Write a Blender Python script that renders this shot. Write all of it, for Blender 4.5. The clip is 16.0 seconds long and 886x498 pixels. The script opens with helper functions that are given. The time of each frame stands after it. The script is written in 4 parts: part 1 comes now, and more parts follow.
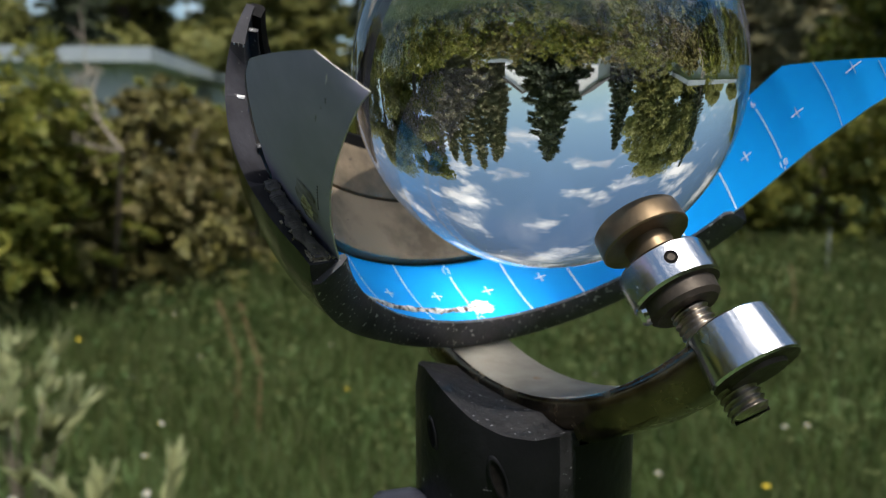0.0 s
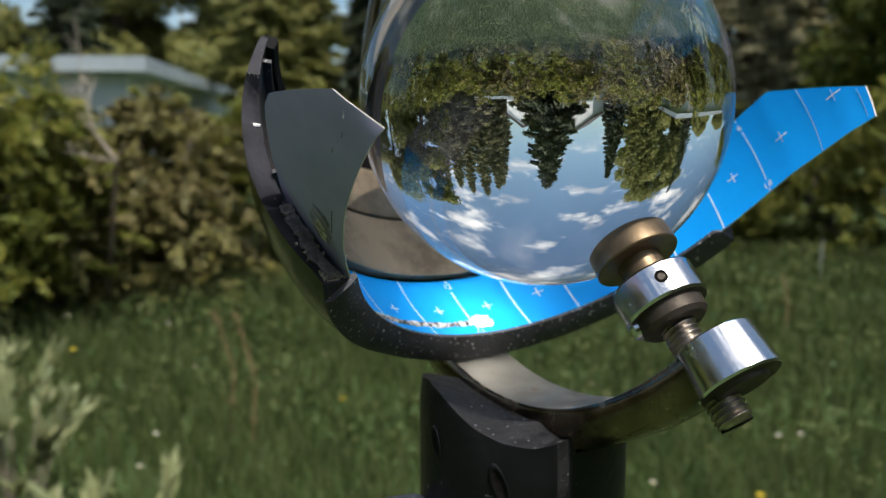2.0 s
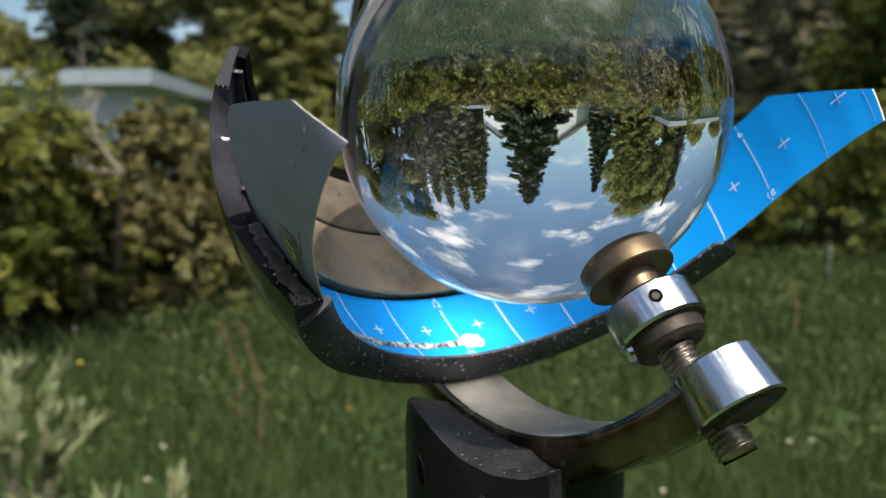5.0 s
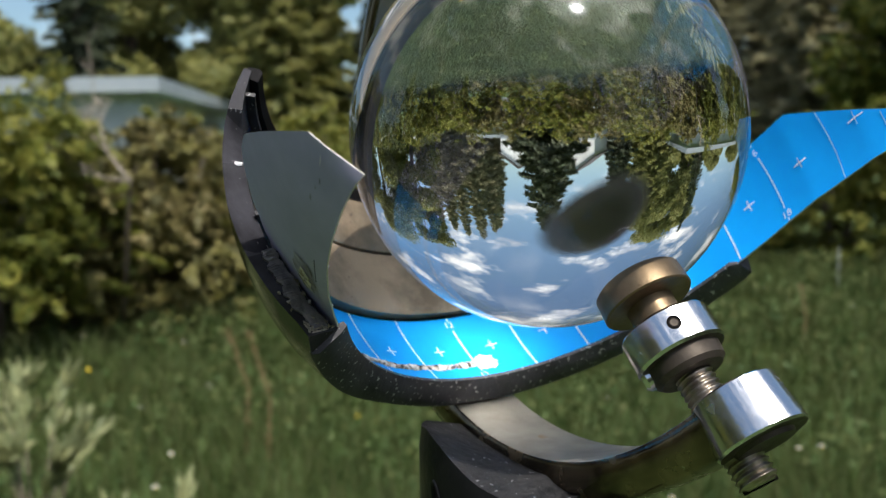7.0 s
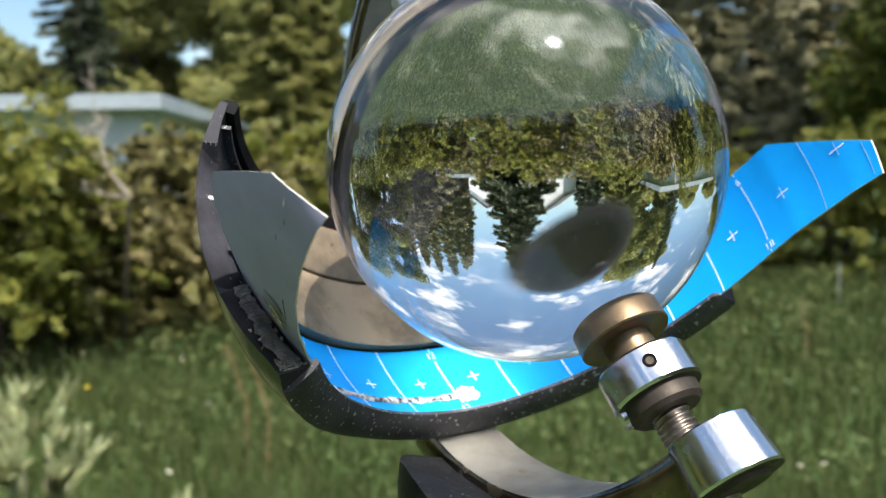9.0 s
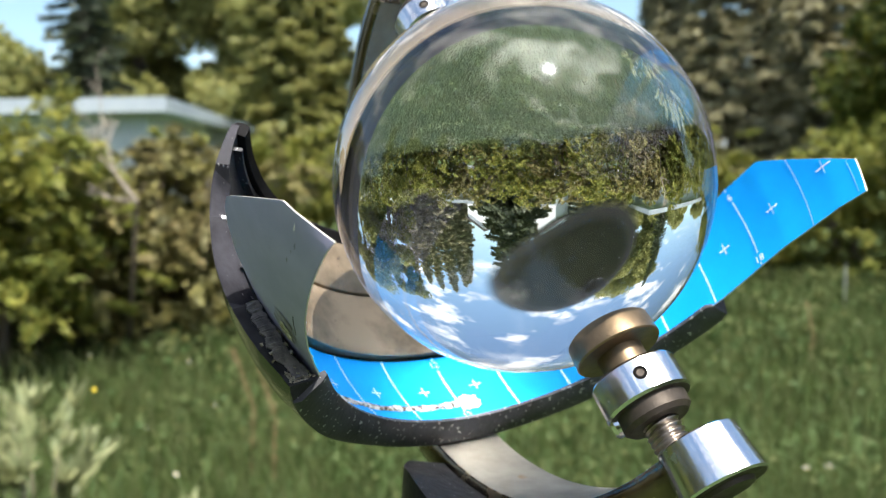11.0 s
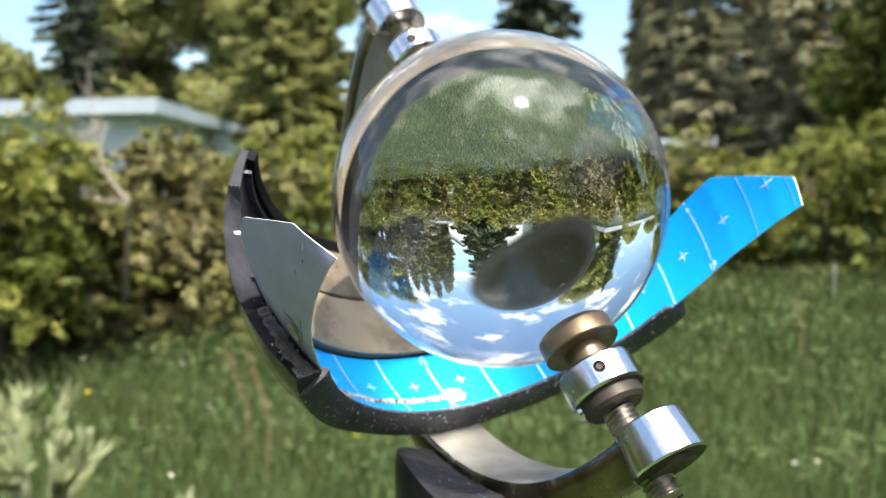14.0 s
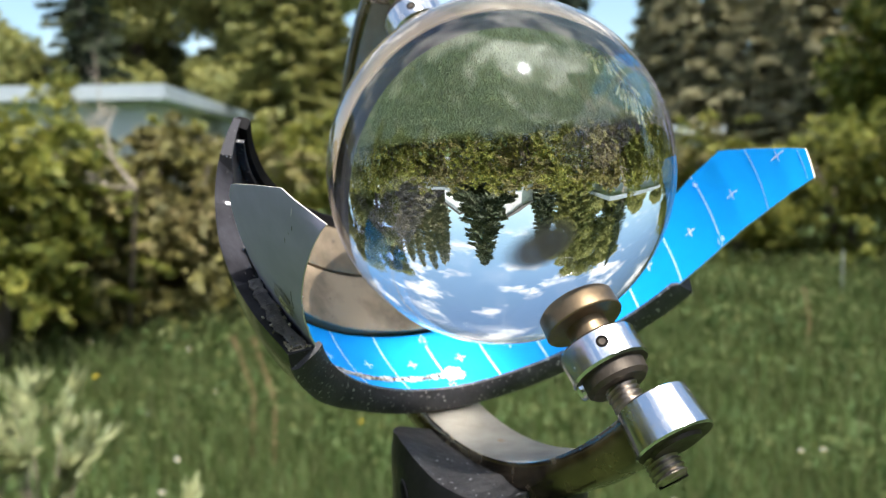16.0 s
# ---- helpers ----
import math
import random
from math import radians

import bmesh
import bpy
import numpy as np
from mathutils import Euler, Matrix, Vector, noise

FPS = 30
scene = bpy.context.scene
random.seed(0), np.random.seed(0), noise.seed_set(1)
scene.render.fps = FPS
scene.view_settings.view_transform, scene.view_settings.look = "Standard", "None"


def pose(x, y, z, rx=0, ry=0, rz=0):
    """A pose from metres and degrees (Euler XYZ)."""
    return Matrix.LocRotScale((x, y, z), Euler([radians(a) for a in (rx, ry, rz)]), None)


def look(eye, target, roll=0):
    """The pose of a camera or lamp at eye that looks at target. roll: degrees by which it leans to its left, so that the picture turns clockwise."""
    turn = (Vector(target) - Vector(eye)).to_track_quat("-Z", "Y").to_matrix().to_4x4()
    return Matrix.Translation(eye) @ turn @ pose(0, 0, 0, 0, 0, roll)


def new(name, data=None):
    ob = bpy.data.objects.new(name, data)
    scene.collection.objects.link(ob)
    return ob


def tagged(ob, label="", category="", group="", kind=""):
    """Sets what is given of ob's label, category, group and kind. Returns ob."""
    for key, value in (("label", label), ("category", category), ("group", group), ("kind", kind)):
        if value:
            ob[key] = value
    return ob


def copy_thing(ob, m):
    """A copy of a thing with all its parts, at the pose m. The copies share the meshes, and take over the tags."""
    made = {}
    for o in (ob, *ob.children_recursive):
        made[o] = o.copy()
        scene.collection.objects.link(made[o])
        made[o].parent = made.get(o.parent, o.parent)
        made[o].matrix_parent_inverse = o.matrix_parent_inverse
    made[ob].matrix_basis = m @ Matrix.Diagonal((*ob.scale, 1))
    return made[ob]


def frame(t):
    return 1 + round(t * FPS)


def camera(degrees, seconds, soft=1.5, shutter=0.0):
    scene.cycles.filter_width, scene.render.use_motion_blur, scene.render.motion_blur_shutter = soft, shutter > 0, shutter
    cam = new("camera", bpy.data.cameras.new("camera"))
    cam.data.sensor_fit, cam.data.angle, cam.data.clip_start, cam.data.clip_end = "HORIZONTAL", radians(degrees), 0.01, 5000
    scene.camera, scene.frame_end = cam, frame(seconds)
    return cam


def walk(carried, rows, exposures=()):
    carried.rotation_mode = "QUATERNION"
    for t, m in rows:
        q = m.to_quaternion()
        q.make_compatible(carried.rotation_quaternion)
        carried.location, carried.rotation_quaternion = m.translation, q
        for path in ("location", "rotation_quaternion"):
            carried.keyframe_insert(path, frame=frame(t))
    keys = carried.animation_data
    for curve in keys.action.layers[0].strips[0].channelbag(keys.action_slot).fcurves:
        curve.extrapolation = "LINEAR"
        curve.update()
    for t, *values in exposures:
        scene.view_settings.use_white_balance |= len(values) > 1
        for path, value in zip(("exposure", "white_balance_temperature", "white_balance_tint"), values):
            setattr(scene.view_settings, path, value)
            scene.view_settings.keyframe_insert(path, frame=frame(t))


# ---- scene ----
cam = camera(55.31, 16.0, soft=1.15)
ROWS = [
    (0.0, 0.00000, 0.00000, 1.45000, 81.500, -0.000, -0.000),
    (0.5, -0.00108, -0.00117, 1.44958, 81.678, -0.101, -0.031),
    (1.0, 0.00086, 0.00048, 1.45207, 81.771, -0.070, -0.266),
    (1.5, -0.00246, -0.00671, 1.45396, 81.987, -0.051, -0.349),
    (2.0, -0.00244, -0.01176, 1.45431, 82.105, 0.004, -0.396),
    (2.5, 0.00109, -0.00375, 1.45335, 82.234, 0.214, -0.446),
    (3.0, 0.00155, -0.00154, 1.45311, 82.376, 0.374, -0.429),
    (3.5, 0.00147, -0.00172, 1.45318, 82.479, 0.707, -0.404),
    (4.0, 0.00375, -0.00074, 1.45375, 82.537, 0.720, -0.323),
    (6.5, 0.00310, 0.00202, 1.45784, 82.898, 0.972, 0.439),
    (7.0, 0.00197, 0.00303, 1.45930, 83.041, 1.021, 0.418),
    (7.5, 0.00235, 0.00467, 1.46076, 83.359, 0.941, 0.398),
    (8.0, 0.00264, 0.00462, 1.46213, 83.705, 0.875, 0.393),
    (8.5, 0.00677, 0.00602, 1.46296, 83.970, 0.990, 0.373),
    (11.0, 0.00897, -0.00382, 1.46785, 84.245, 1.243, 0.815),
    (11.5, 0.00860, -0.00635, 1.47026, 84.242, 1.195, 0.807),
    (12.0, 0.00891, -0.00751, 1.46888, 84.307, 1.209, 0.783),
    (12.5, 0.00777, -0.01184, 1.47144, 84.255, 1.229, 0.794),
    (13.0, 0.01151, -0.01606, 1.47221, 84.138, 1.374, 0.674),
    (13.5, 0.01159, -0.02334, 1.47396, 84.120, 1.418, 0.470),
    (14.0, 0.01117, -0.03223, 1.47379, 84.193, 1.544, 0.261),
    (14.5, 0.01225, -0.03211, 1.47196, 84.102, 1.537, 0.151),
    (15.0, 0.01054, -0.02887, 1.47071, 83.863, 1.407, 0.261),
    (15.5, 0.01103, -0.02629, 1.47030, 83.550, 1.429, 0.522),
    (16.0, 0.01338, -0.02478, 1.46872, 83.357, 1.380, 0.742),
]
walk(cam, [(t, pose(x, y, z, rx, ry, rz)) for t, x, y, z, rx, ry, rz in ROWS],
     exposures=[(0.0, -0.46), (2.0, -0.36), (4.2, -0.33), (6.5, -0.24), (7.5, -0.04), (8.5, 0.25), (11.0, 0.66), (12.5, 0.83), (14.5, 0.80), (16.0, 0.55)])
cam.data.dof.use_dof = True
cam.data.dof.focus_distance = 0.18
cam.data.dof.aperture_fstop = 20.0

# The instrument's own axes: ball centre, pole, towards the noon sun, towards the west
BALL = Vector((0.02643, 0.22251, 1.46209))
R = 0.05
POLE = Vector((-0.36505, 0.59499, 0.71605)).normalized()
NOON = Vector((0.39189, -0.59946, 0.69790))
NOON = (NOON - NOON.dot(POLE) * POLE).normalized()
WEST = NOON.cross(POLE).normalized()


def sky_way(hour, dec):
    """Way towards the sun at that hour angle (hours) and declination (degrees)."""
    h, d = radians(15 * hour), radians(dec)
    return math.sin(d) * POLE + math.cos(d) * (math.cos(h) * NOON + math.sin(h) * WEST)


def spot(hour, dec, rho):
    """Place under the ball where that sun would fall, rho ball radii from the centre."""
    return BALL - sky_way(hour, dec) * (rho * R)


# ---- light ----
SUN = sky_way(0.16, 20.8)
elev, azim = math.asin(SUN.z), math.atan2(SUN.x, SUN.y)
world = bpy.data.worlds.new("world")
scene.world = world
world.use_nodes = True
wn, wl = world.node_tree.nodes, world.node_tree.links
wn.clear()
w_out = wn.new("ShaderNodeOutputWorld")
w_bg = wn.new("ShaderNodeBackground")
w_sky = wn.new("ShaderNodeTexSky")
w_sky.sky_type, w_sky.sun_disc = "NISHITA", False
w_sky.sun_elevation, w_sky.sun_rotation = elev, azim
w_sky.air_density, w_sky.dust_density, w_sky.ozone_density = 1.0, 1.1, 0.35
w_bg.inputs["Strength"].default_value = 0.14
w_co = wn.new("ShaderNodeTexCoord")
w_sep = wn.new("ShaderNodeSeparateXYZ")
wl.new(w_co.outputs["Generated"], w_sep.inputs[0])


def wmath(op, a, b):
    n = wn.new("ShaderNodeMath")
    n.operation = op
    for i, v in enumerate((a, b)):
        if isinstance(v, (int, float)):
            n.inputs[i].default_value = v
        else:
            wl.new(v, n.inputs[i])
    return n.outputs[0]


# fair-weather clouds on a flat layer overhead
up = wmath("MAXIMUM", w_sep.outputs[2], 0.0)
low = wmath("ADD", up, 0.3)
w_com = wn.new("ShaderNodeCombineXYZ")
wl.new(wmath("DIVIDE", w_sep.outputs[0], low), w_com.inputs[0])
wl.new(wmath("DIVIDE", w_sep.outputs[1], low), w_com.inputs[1])
w_noise = wn.new("ShaderNodeTexNoise")
w_noise.inputs["Scale"].default_value = 2.9
w_noise.inputs["Detail"].default_value = 6.0
w_noise.inputs["Roughness"].default_value = 0.55
w_noise.inputs["Distortion"].default_value = 0.0
wl.new(w_com.outputs[0], w_noise.inputs["Vector"])
w_ramp = wn.new("ShaderNodeValToRGB")
w_ramp.color_ramp.elements[0].position = 0.53
w_ramp.color_ramp.elements[1].position = 0.65
# more cloud overhead than low down
w_high = wn.new("ShaderNodeMapRange")
w_high.inputs["From Min"].default_value, w_high.inputs["From Max"].default_value = 0.62, 0.98
w_high.inputs["To Max"].default_value = 0.085
wl.new(w_sep.outputs[2], w_high.inputs["Value"])
wl.new(wmath("ADD", w_noise.outputs["Fac"], w_high.outputs[0]), w_ramp.inputs[0])
# grey bellies and bright tops
w_n2 = wn.new("ShaderNodeTexNoise")
w_n2.inputs["Scale"].default_value, w_n2.inputs["Detail"].default_value = 5.0, 6.0
wl.new(w_com.outputs[0], w_n2.inputs["Vector"])
w_r2 = wn.new("ShaderNodeValToRGB")
w_r2.color_ramp.elements[0].position, w_r2.color_ramp.elements[1].position = 0.35, 0.65
w_r2.color_ramp.elements[0].color, w_r2.color_ramp.elements[1].color = (5.6, 5.7, 6.2, 1), (12.8, 12.5, 12.0, 1)
wl.new(w_n2.outputs["Fac"], w_r2.inputs[0])
w_mix = wn.new("ShaderNodeMix")
w_mix.data_type = "RGBA"
w_low = wn.new("ShaderNodeMapRange")
w_low.inputs["From Min"].default_value, w_low.inputs["From Max"].default_value = 0.08, 0.26
wl.new(w_sep.outputs[2], w_low.inputs["Value"])
wl.new(wmath("MULTIPLY", w_ramp.outputs["Color"], w_low.outputs[0]), w_mix.inputs["Factor"])
w_tone = wn.new("ShaderNodeVectorMath")
w_tone.operation = "MULTIPLY"
w_tone.inputs[1].default_value = (0.93, 1.035, 1.05)
wl.new(w_sky.outputs[0], w_tone.inputs[0])
wl.new(w_tone.outputs[0], w_mix.inputs["A"])
# the dazzle of thin cloud close round the sun
w_dot = wn.new("ShaderNodeVectorMath")
w_dot.operation = "DOT_PRODUCT"
w_dot.inputs[1].default_value = SUN
wl.new(w_co.outputs["Generated"], w_dot.inputs[0])
near_sun = wmath("MAXIMUM", w_dot.outputs["Value"], 0.0)
dazzle = wmath("ADD", wmath("MULTIPLY", wmath("POWER", near_sun, 1500.0), 900.0), wmath("MULTIPLY", wmath("POWER", near_sun, 160.0), 14.0))
# clouds shine brightest towards the sun
w_lit = wn.new("ShaderNodeVectorMath")
w_lit.operation = "SCALE"
wl.new(w_r2.outputs["Color"], w_lit.inputs[0])
wl.new(wmath("ADD", wmath("MULTIPLY", wmath("POWER", near_sun, 6.0), 3.6), 1.0), w_lit.inputs["Scale"])
wl.new(w_lit.outputs[0], w_mix.inputs["B"])
w_add = wn.new("ShaderNodeVectorMath")
w_add.operation = "ADD"
wl.new(w_mix.outputs["Result"], w_add.inputs[0])
wl.new(dazzle, w_add.inputs[1])
wl.new(w_add.outputs[0], w_bg.inputs["Color"])
wl.new(w_bg.outputs[0], w_out.inputs["Surface"])

sun = new("sun", bpy.data.lights.new("sun", "SUN"))
sun.data.energy, sun.data.angle, sun.data.color = 4.2, radians(0.53), (1.0, 0.95, 0.88)
sun.matrix_world = look((0, 0, 20), Vector((0, 0, 20)) - SUN)


# ---- materials ----
def material(name, base, other=None, rough=0.6, metal=0.0, scale=40.0, detail=6.0, bump=0.0, bump_scale=None, lo=0.35, hi=0.65,
             rough_to=None, spec=0.5, coat=0.0, island=None, fine=None, sub=0.0):
    """Base colour broken up by noise between base and other, with roughness and fine relief; island: tint per joined piece."""
    m = bpy.data.materials.new(name)
    m.use_nodes = True
    n, l = m.node_tree.nodes, m.node_tree.links
    b = n["Principled BSDF"]
    b.inputs["Roughness"].default_value, b.inputs["Metallic"].default_value = rough, metal
    b.inputs["Specular IOR Level"].default_value, b.inputs["Coat Weight"].default_value = spec, coat
    co = n.new("ShaderNodeTexCoord")
    tex = n.new("ShaderNodeTexNoise")
    tex.inputs["Scale"].default_value, tex.inputs["Detail"].default_value = scale, detail
    tex.inputs["Roughness"].default_value = 0.6
    l.new(co.outputs["Object"], tex.inputs["Vector"])
    ramp = n.new("ShaderNodeValToRGB")
    ramp.color_ramp.elements[0].position, ramp.color_ramp.elements[1].position = lo, hi
    ramp.color_ramp.elements[0].color = (*base, 1)
    ramp.color_ramp.elements[1].color = (*(other or base), 1)
    l.new(tex.outputs["Fac"], ramp.inputs[0])
    colour = ramp.outputs["Color"]
    if island:
        geo = n.new("ShaderNodeNewGeometry")
        mix = n.new("ShaderNodeMix")
        mix.data_type = "RGBA"
        mix.inputs["B"].default_value = (*island, 1)
        l.new(geo.outputs["Random Per Island"], mix.inputs["Factor"])
        l.new(colour, mix.inputs["A"])
        colour = mix.outputs["Result"]
    if fine:
        speck = n.new("ShaderNodeTexNoise")
        speck.inputs["Scale"].default_value, speck.inputs["Detail"].default_value = fine[0], 3.0
        l.new(co.outputs["Object"], speck.inputs["Vector"])
        sr = n.new("ShaderNodeValToRGB")
        sr.color_ramp.elements[0].position, sr.color_ramp.elements[1].position = fine[1], fine[1] + 0.06
        l.new(speck.outputs["Fac"], sr.inputs[0])
        mix = n.new("ShaderNodeMix")
        mix.data_type = "RGBA"
        mix.inputs["B"].default_value = (*fine[2], 1)
        l.new(sr.outputs["Color"], mix.inputs["Factor"])
        l.new(colour, mix.inputs["A"])
        colour = mix.outputs["Result"]
    l.new(colour, b.inputs["Base Color"])
    if rough_to is not None:
        mr = n.new("ShaderNodeMapRange")
        mr.inputs["From Min"].default_value, mr.inputs["From Max"].default_value = lo, hi
        mr.inputs["To Min"].default_value, mr.inputs["To Max"].default_value = rough, rough_to
        l.new(tex.outputs["Fac"], mr.inputs["Value"])
        l.new(mr.outputs[0], b.inputs["Roughness"])
    if bump:
        bt = n.new("ShaderNodeTexNoise")
        bt.inputs["Scale"].default_value, bt.inputs["Detail"].default_value = bump_scale or scale * 4, 5.0
        l.new(co.outputs["Object"], bt.inputs["Vector"])
        bn = n.new("ShaderNodeBump")
        bn.inputs["Strength"].default_value, bn.inputs["Distance"].default_value = bump, 0.3 / (bump_scale or scale * 4)
        l.new(bt.outputs["Fac"], bn.inputs["Height"])
        l.new(bn.outputs[0], b.inputs["Normal"])
    if sub:
        # thin leaves pass some light on
        tr = n.new("ShaderNodeBsdfTranslucent")
        mx = n.new("ShaderNodeMixShader")
        mx.inputs[0].default_value = sub
        l.new(colour, tr.inputs["Color"])
        l.new(b.outputs[0], mx.inputs[1])
        l.new(tr.outputs[0], mx.inputs[2])
        l.new(mx.outputs[0], n["Material Output"].inputs["Surface"])
    return m


GLASS = bpy.data.materials.new("crown_glass")
GLASS.use_nodes = True
GLASS.node_tree.nodes.clear()
g_out = GLASS.node_tree.nodes.new("ShaderNodeOutputMaterial")
g_b = GLASS.node_tree.nodes.new("ShaderNodeBsdfGlass")
g_b.inputs["IOR"].default_value, g_b.inputs["Roughness"].default_value = 1.52, 0.0
g_b.inputs["Color"].default_value = (0.985, 0.99, 0.985, 1)
GLASS.node_tree.links.new(g_b.outputs[0], g_out.inputs["Surface"])

BLUE = material("blue_print", (0.001, 0.35, 0.93), (0.001, 0.37, 0.95), rough=0.55, spec=0.2, scale=120, bump=0.08, bump_scale=2500)
PRINT = material("white_print", (0.8, 0.88, 0.95), (0.9, 0.94, 0.97), rough=0.6, scale=900)
CARD_BACK = material("grey_card", (0.37, 0.345, 0.50), (0.43, 0.40, 0.57), rough=0.6, scale=90, bump=0.1, bump_scale=3000, fine=(140, 0.74, (0.12, 0.11, 0.11)))
CARD_EDGE = material("raw_card_edge", (0.55, 0.52, 0.46), (0.7, 0.67, 0.6), rough=0.9, scale=800)
ASH = material("scorched_card", (0.035, 0.03, 0.03), (0.72, 0.72, 0.70), rough=0.95, scale=420, lo=0.4, hi=0.56, bump=0.8, bump_scale=1200)
BLACK = material("black_enamel", (0.004, 0.004, 0.005), (0.010, 0.009, 0.009), rough=0.10, rough_to=0.2, spec=0.45, scale=45, bump=0.04, bump_scale=260, fine=(300, 0.74, (0.10, 0.09, 0.07)))
RIM = material("worn_black_rim", (0.010, 0.010, 0.012), (0.03, 0.03, 0.036), rough=0.42, rough_to=0.6, spec=0.35, scale=160, bump=0.25, bump_scale=700, fine=(900, 0.66, (0.35, 0.35, 0.35)))
BRONZE = material("weathered_bronze", (0.31, 0.24, 0.165), (0.105, 0.082, 0.055), rough=0.7, rough_to=0.55, metal=0.0, spec=0.3, scale=55, lo=0.40, hi=0.66, bump=0.25, bump_scale=900, fine=(230, 0.70, (0.08, 0.06, 0.045)))
ARM = material("lacquered_bronze", (0.07, 0.054, 0.036), (0.25, 0.19, 0.125), rough=0.10, rough_to=0.34, metal=0.9, scale=75, lo=0.38, hi=0.66, bump=0.1, bump_scale=500, fine=(380, 0.70, (0.4, 0.38, 0.32)))
ARM_IN = material("dull_bronze_face", (0.36, 0.335, 0.29), (0.22, 0.20, 0.17), rough=0.55, metal=0.5, scale=55, lo=0.4, hi=0.7, bump=0.15, bump_scale=700, fine=(70, 0.66, (0.30, 0.17, 0.07)))
BRASS = material("tarnished_brass", (0.25, 0.18, 0.11), (0.17, 0.12, 0.07), rough=0.38, rough_to=0.5, metal=0.9, scale=90, bump=0.12, bump_scale=900, fine=(500, 0.7, (0.14, 0.09, 0.05)))
CHROME = material("polished_nickel", (0.76, 0.76, 0.78), (0.66, 0.66, 0.68), rough=0.13, rough_to=0.28, metal=1.0, scale=160, bump=0.09, bump_scale=900)
STEEL = material("dull_steel_thread", (0.42, 0.37, 0.31), (0.22, 0.18, 0.14), rough=0.28, metal=0.95, scale=240, bump=0.2, bump_scale=1600)
# near-black that stands in for the shade inside holes and slots
RECESS_SHADE = material("recess_shade_black", (0.008, 0.007, 0.007), (0.016, 0.014, 0.012), rough=0.8, spec=0.05, scale=600)
POST = material("black_plastic_post", (0.006, 0.006, 0.007), (0.013, 0.013, 0.015), rough=0.28, rough_to=0.45, spec=0.22, scale=50, bump=0.25, bump_scale=320, fine=(300, 0.69, (0.20, 0.20, 0.20)))
LIP = material("matt_black_lip", (0.005, 0.005, 0.006), (0.012, 0.011, 0.011), rough=0.75, spec=0.12, scale=120, bump=0.2, bump_scale=600)
RIM_TOP = material("scuffed_grey_rim", (0.03, 0.03, 0.035), (0.07, 0.07, 0.08), rough=0.4, rough_to=0.6, spec=0.4, scale=130, bump=0.35, bump_scale=650, fine=(800, 0.63, (0.45, 0.45, 0.45)))
KNOB = material("grey_blue_knob", (0.03, 0.032, 0.045), (0.05, 0.05, 0.065), rough=0.4, scale=90, bump=0.1)


# ---- building helpers ----
BASES = {}


def thing(name, at, label, category, group="", kind=""):
    ob = new(name)
    ob.empty_display_size = 0.02
    ob.location = at
    BASES[ob] = Vector(at)
    return tagged(ob, label, category, group, kind)


def part(name, bm, mats, parent, label="", smooth=True):
    """Links a bmesh, given in world places, as one mesh object under a thing or part."""
    base = BASES[parent]
    bmesh.ops.translate(bm, verts=bm.verts, vec=-base)
    me = bpy.data.meshes.new(name)
    if smooth:
        for f in bm.faces:
            f.smooth = True
    bm.to_mesh(me)
    bm.free()
    for m in mats if isinstance(mats, (list, tuple)) else [mats]:
        me.materials.append(m)
    ob = new(name, me)
    ob.parent = parent
    BASES[ob] = base
    return tagged(ob, label)


def sharp(ob, angle=35):
    ob.data.set_sharp_from_angle(angle=radians(angle))
    return ob


def lathe(profile, at, axis, seg=64, mats=None, closed=True):
    """A turned body: profile rows (along, radius[, material])."""
    bm = bmesh.new()
    axis = Vector(axis).normalized()
    u = axis.orthogonal().normalized()
    v = axis.cross(u)
    rings = []
    for row in profile:
        a, r = row[0], row[1]
        if r < 1e-6:
            rings.append([bm.verts.new(Vector(at) + axis * a)])
        else:
            rings.append([bm.verts.new(Vector(at) + axis * a + r * (math.cos(2 * math.pi * k / seg) * u + math.sin(2 * math.pi * k / seg) * v)) for k in range(seg)])
    for i in range(len(rings) - 1):
        A, B = rings[i], rings[i + 1]
        for k in range(seg):
            if len(A) == 1 and len(B) == 1:
                continue
            if len(A) == 1:
                f = bm.faces.new((A[0], B[(k + 1) % seg], B[k]))
            elif len(B) == 1:
                f = bm.faces.new((A[k], A[(k + 1) % seg], B[0]))
            else:
                f = bm.faces.new((A[k], A[(k + 1) % seg], B[(k + 1) % seg], B[k]))
            if len(profile[i]) > 2:
                f.material_index = profile[i][2]
    bmesh.ops.recalc_face_normals(bm, faces=bm.faces)
    return bm


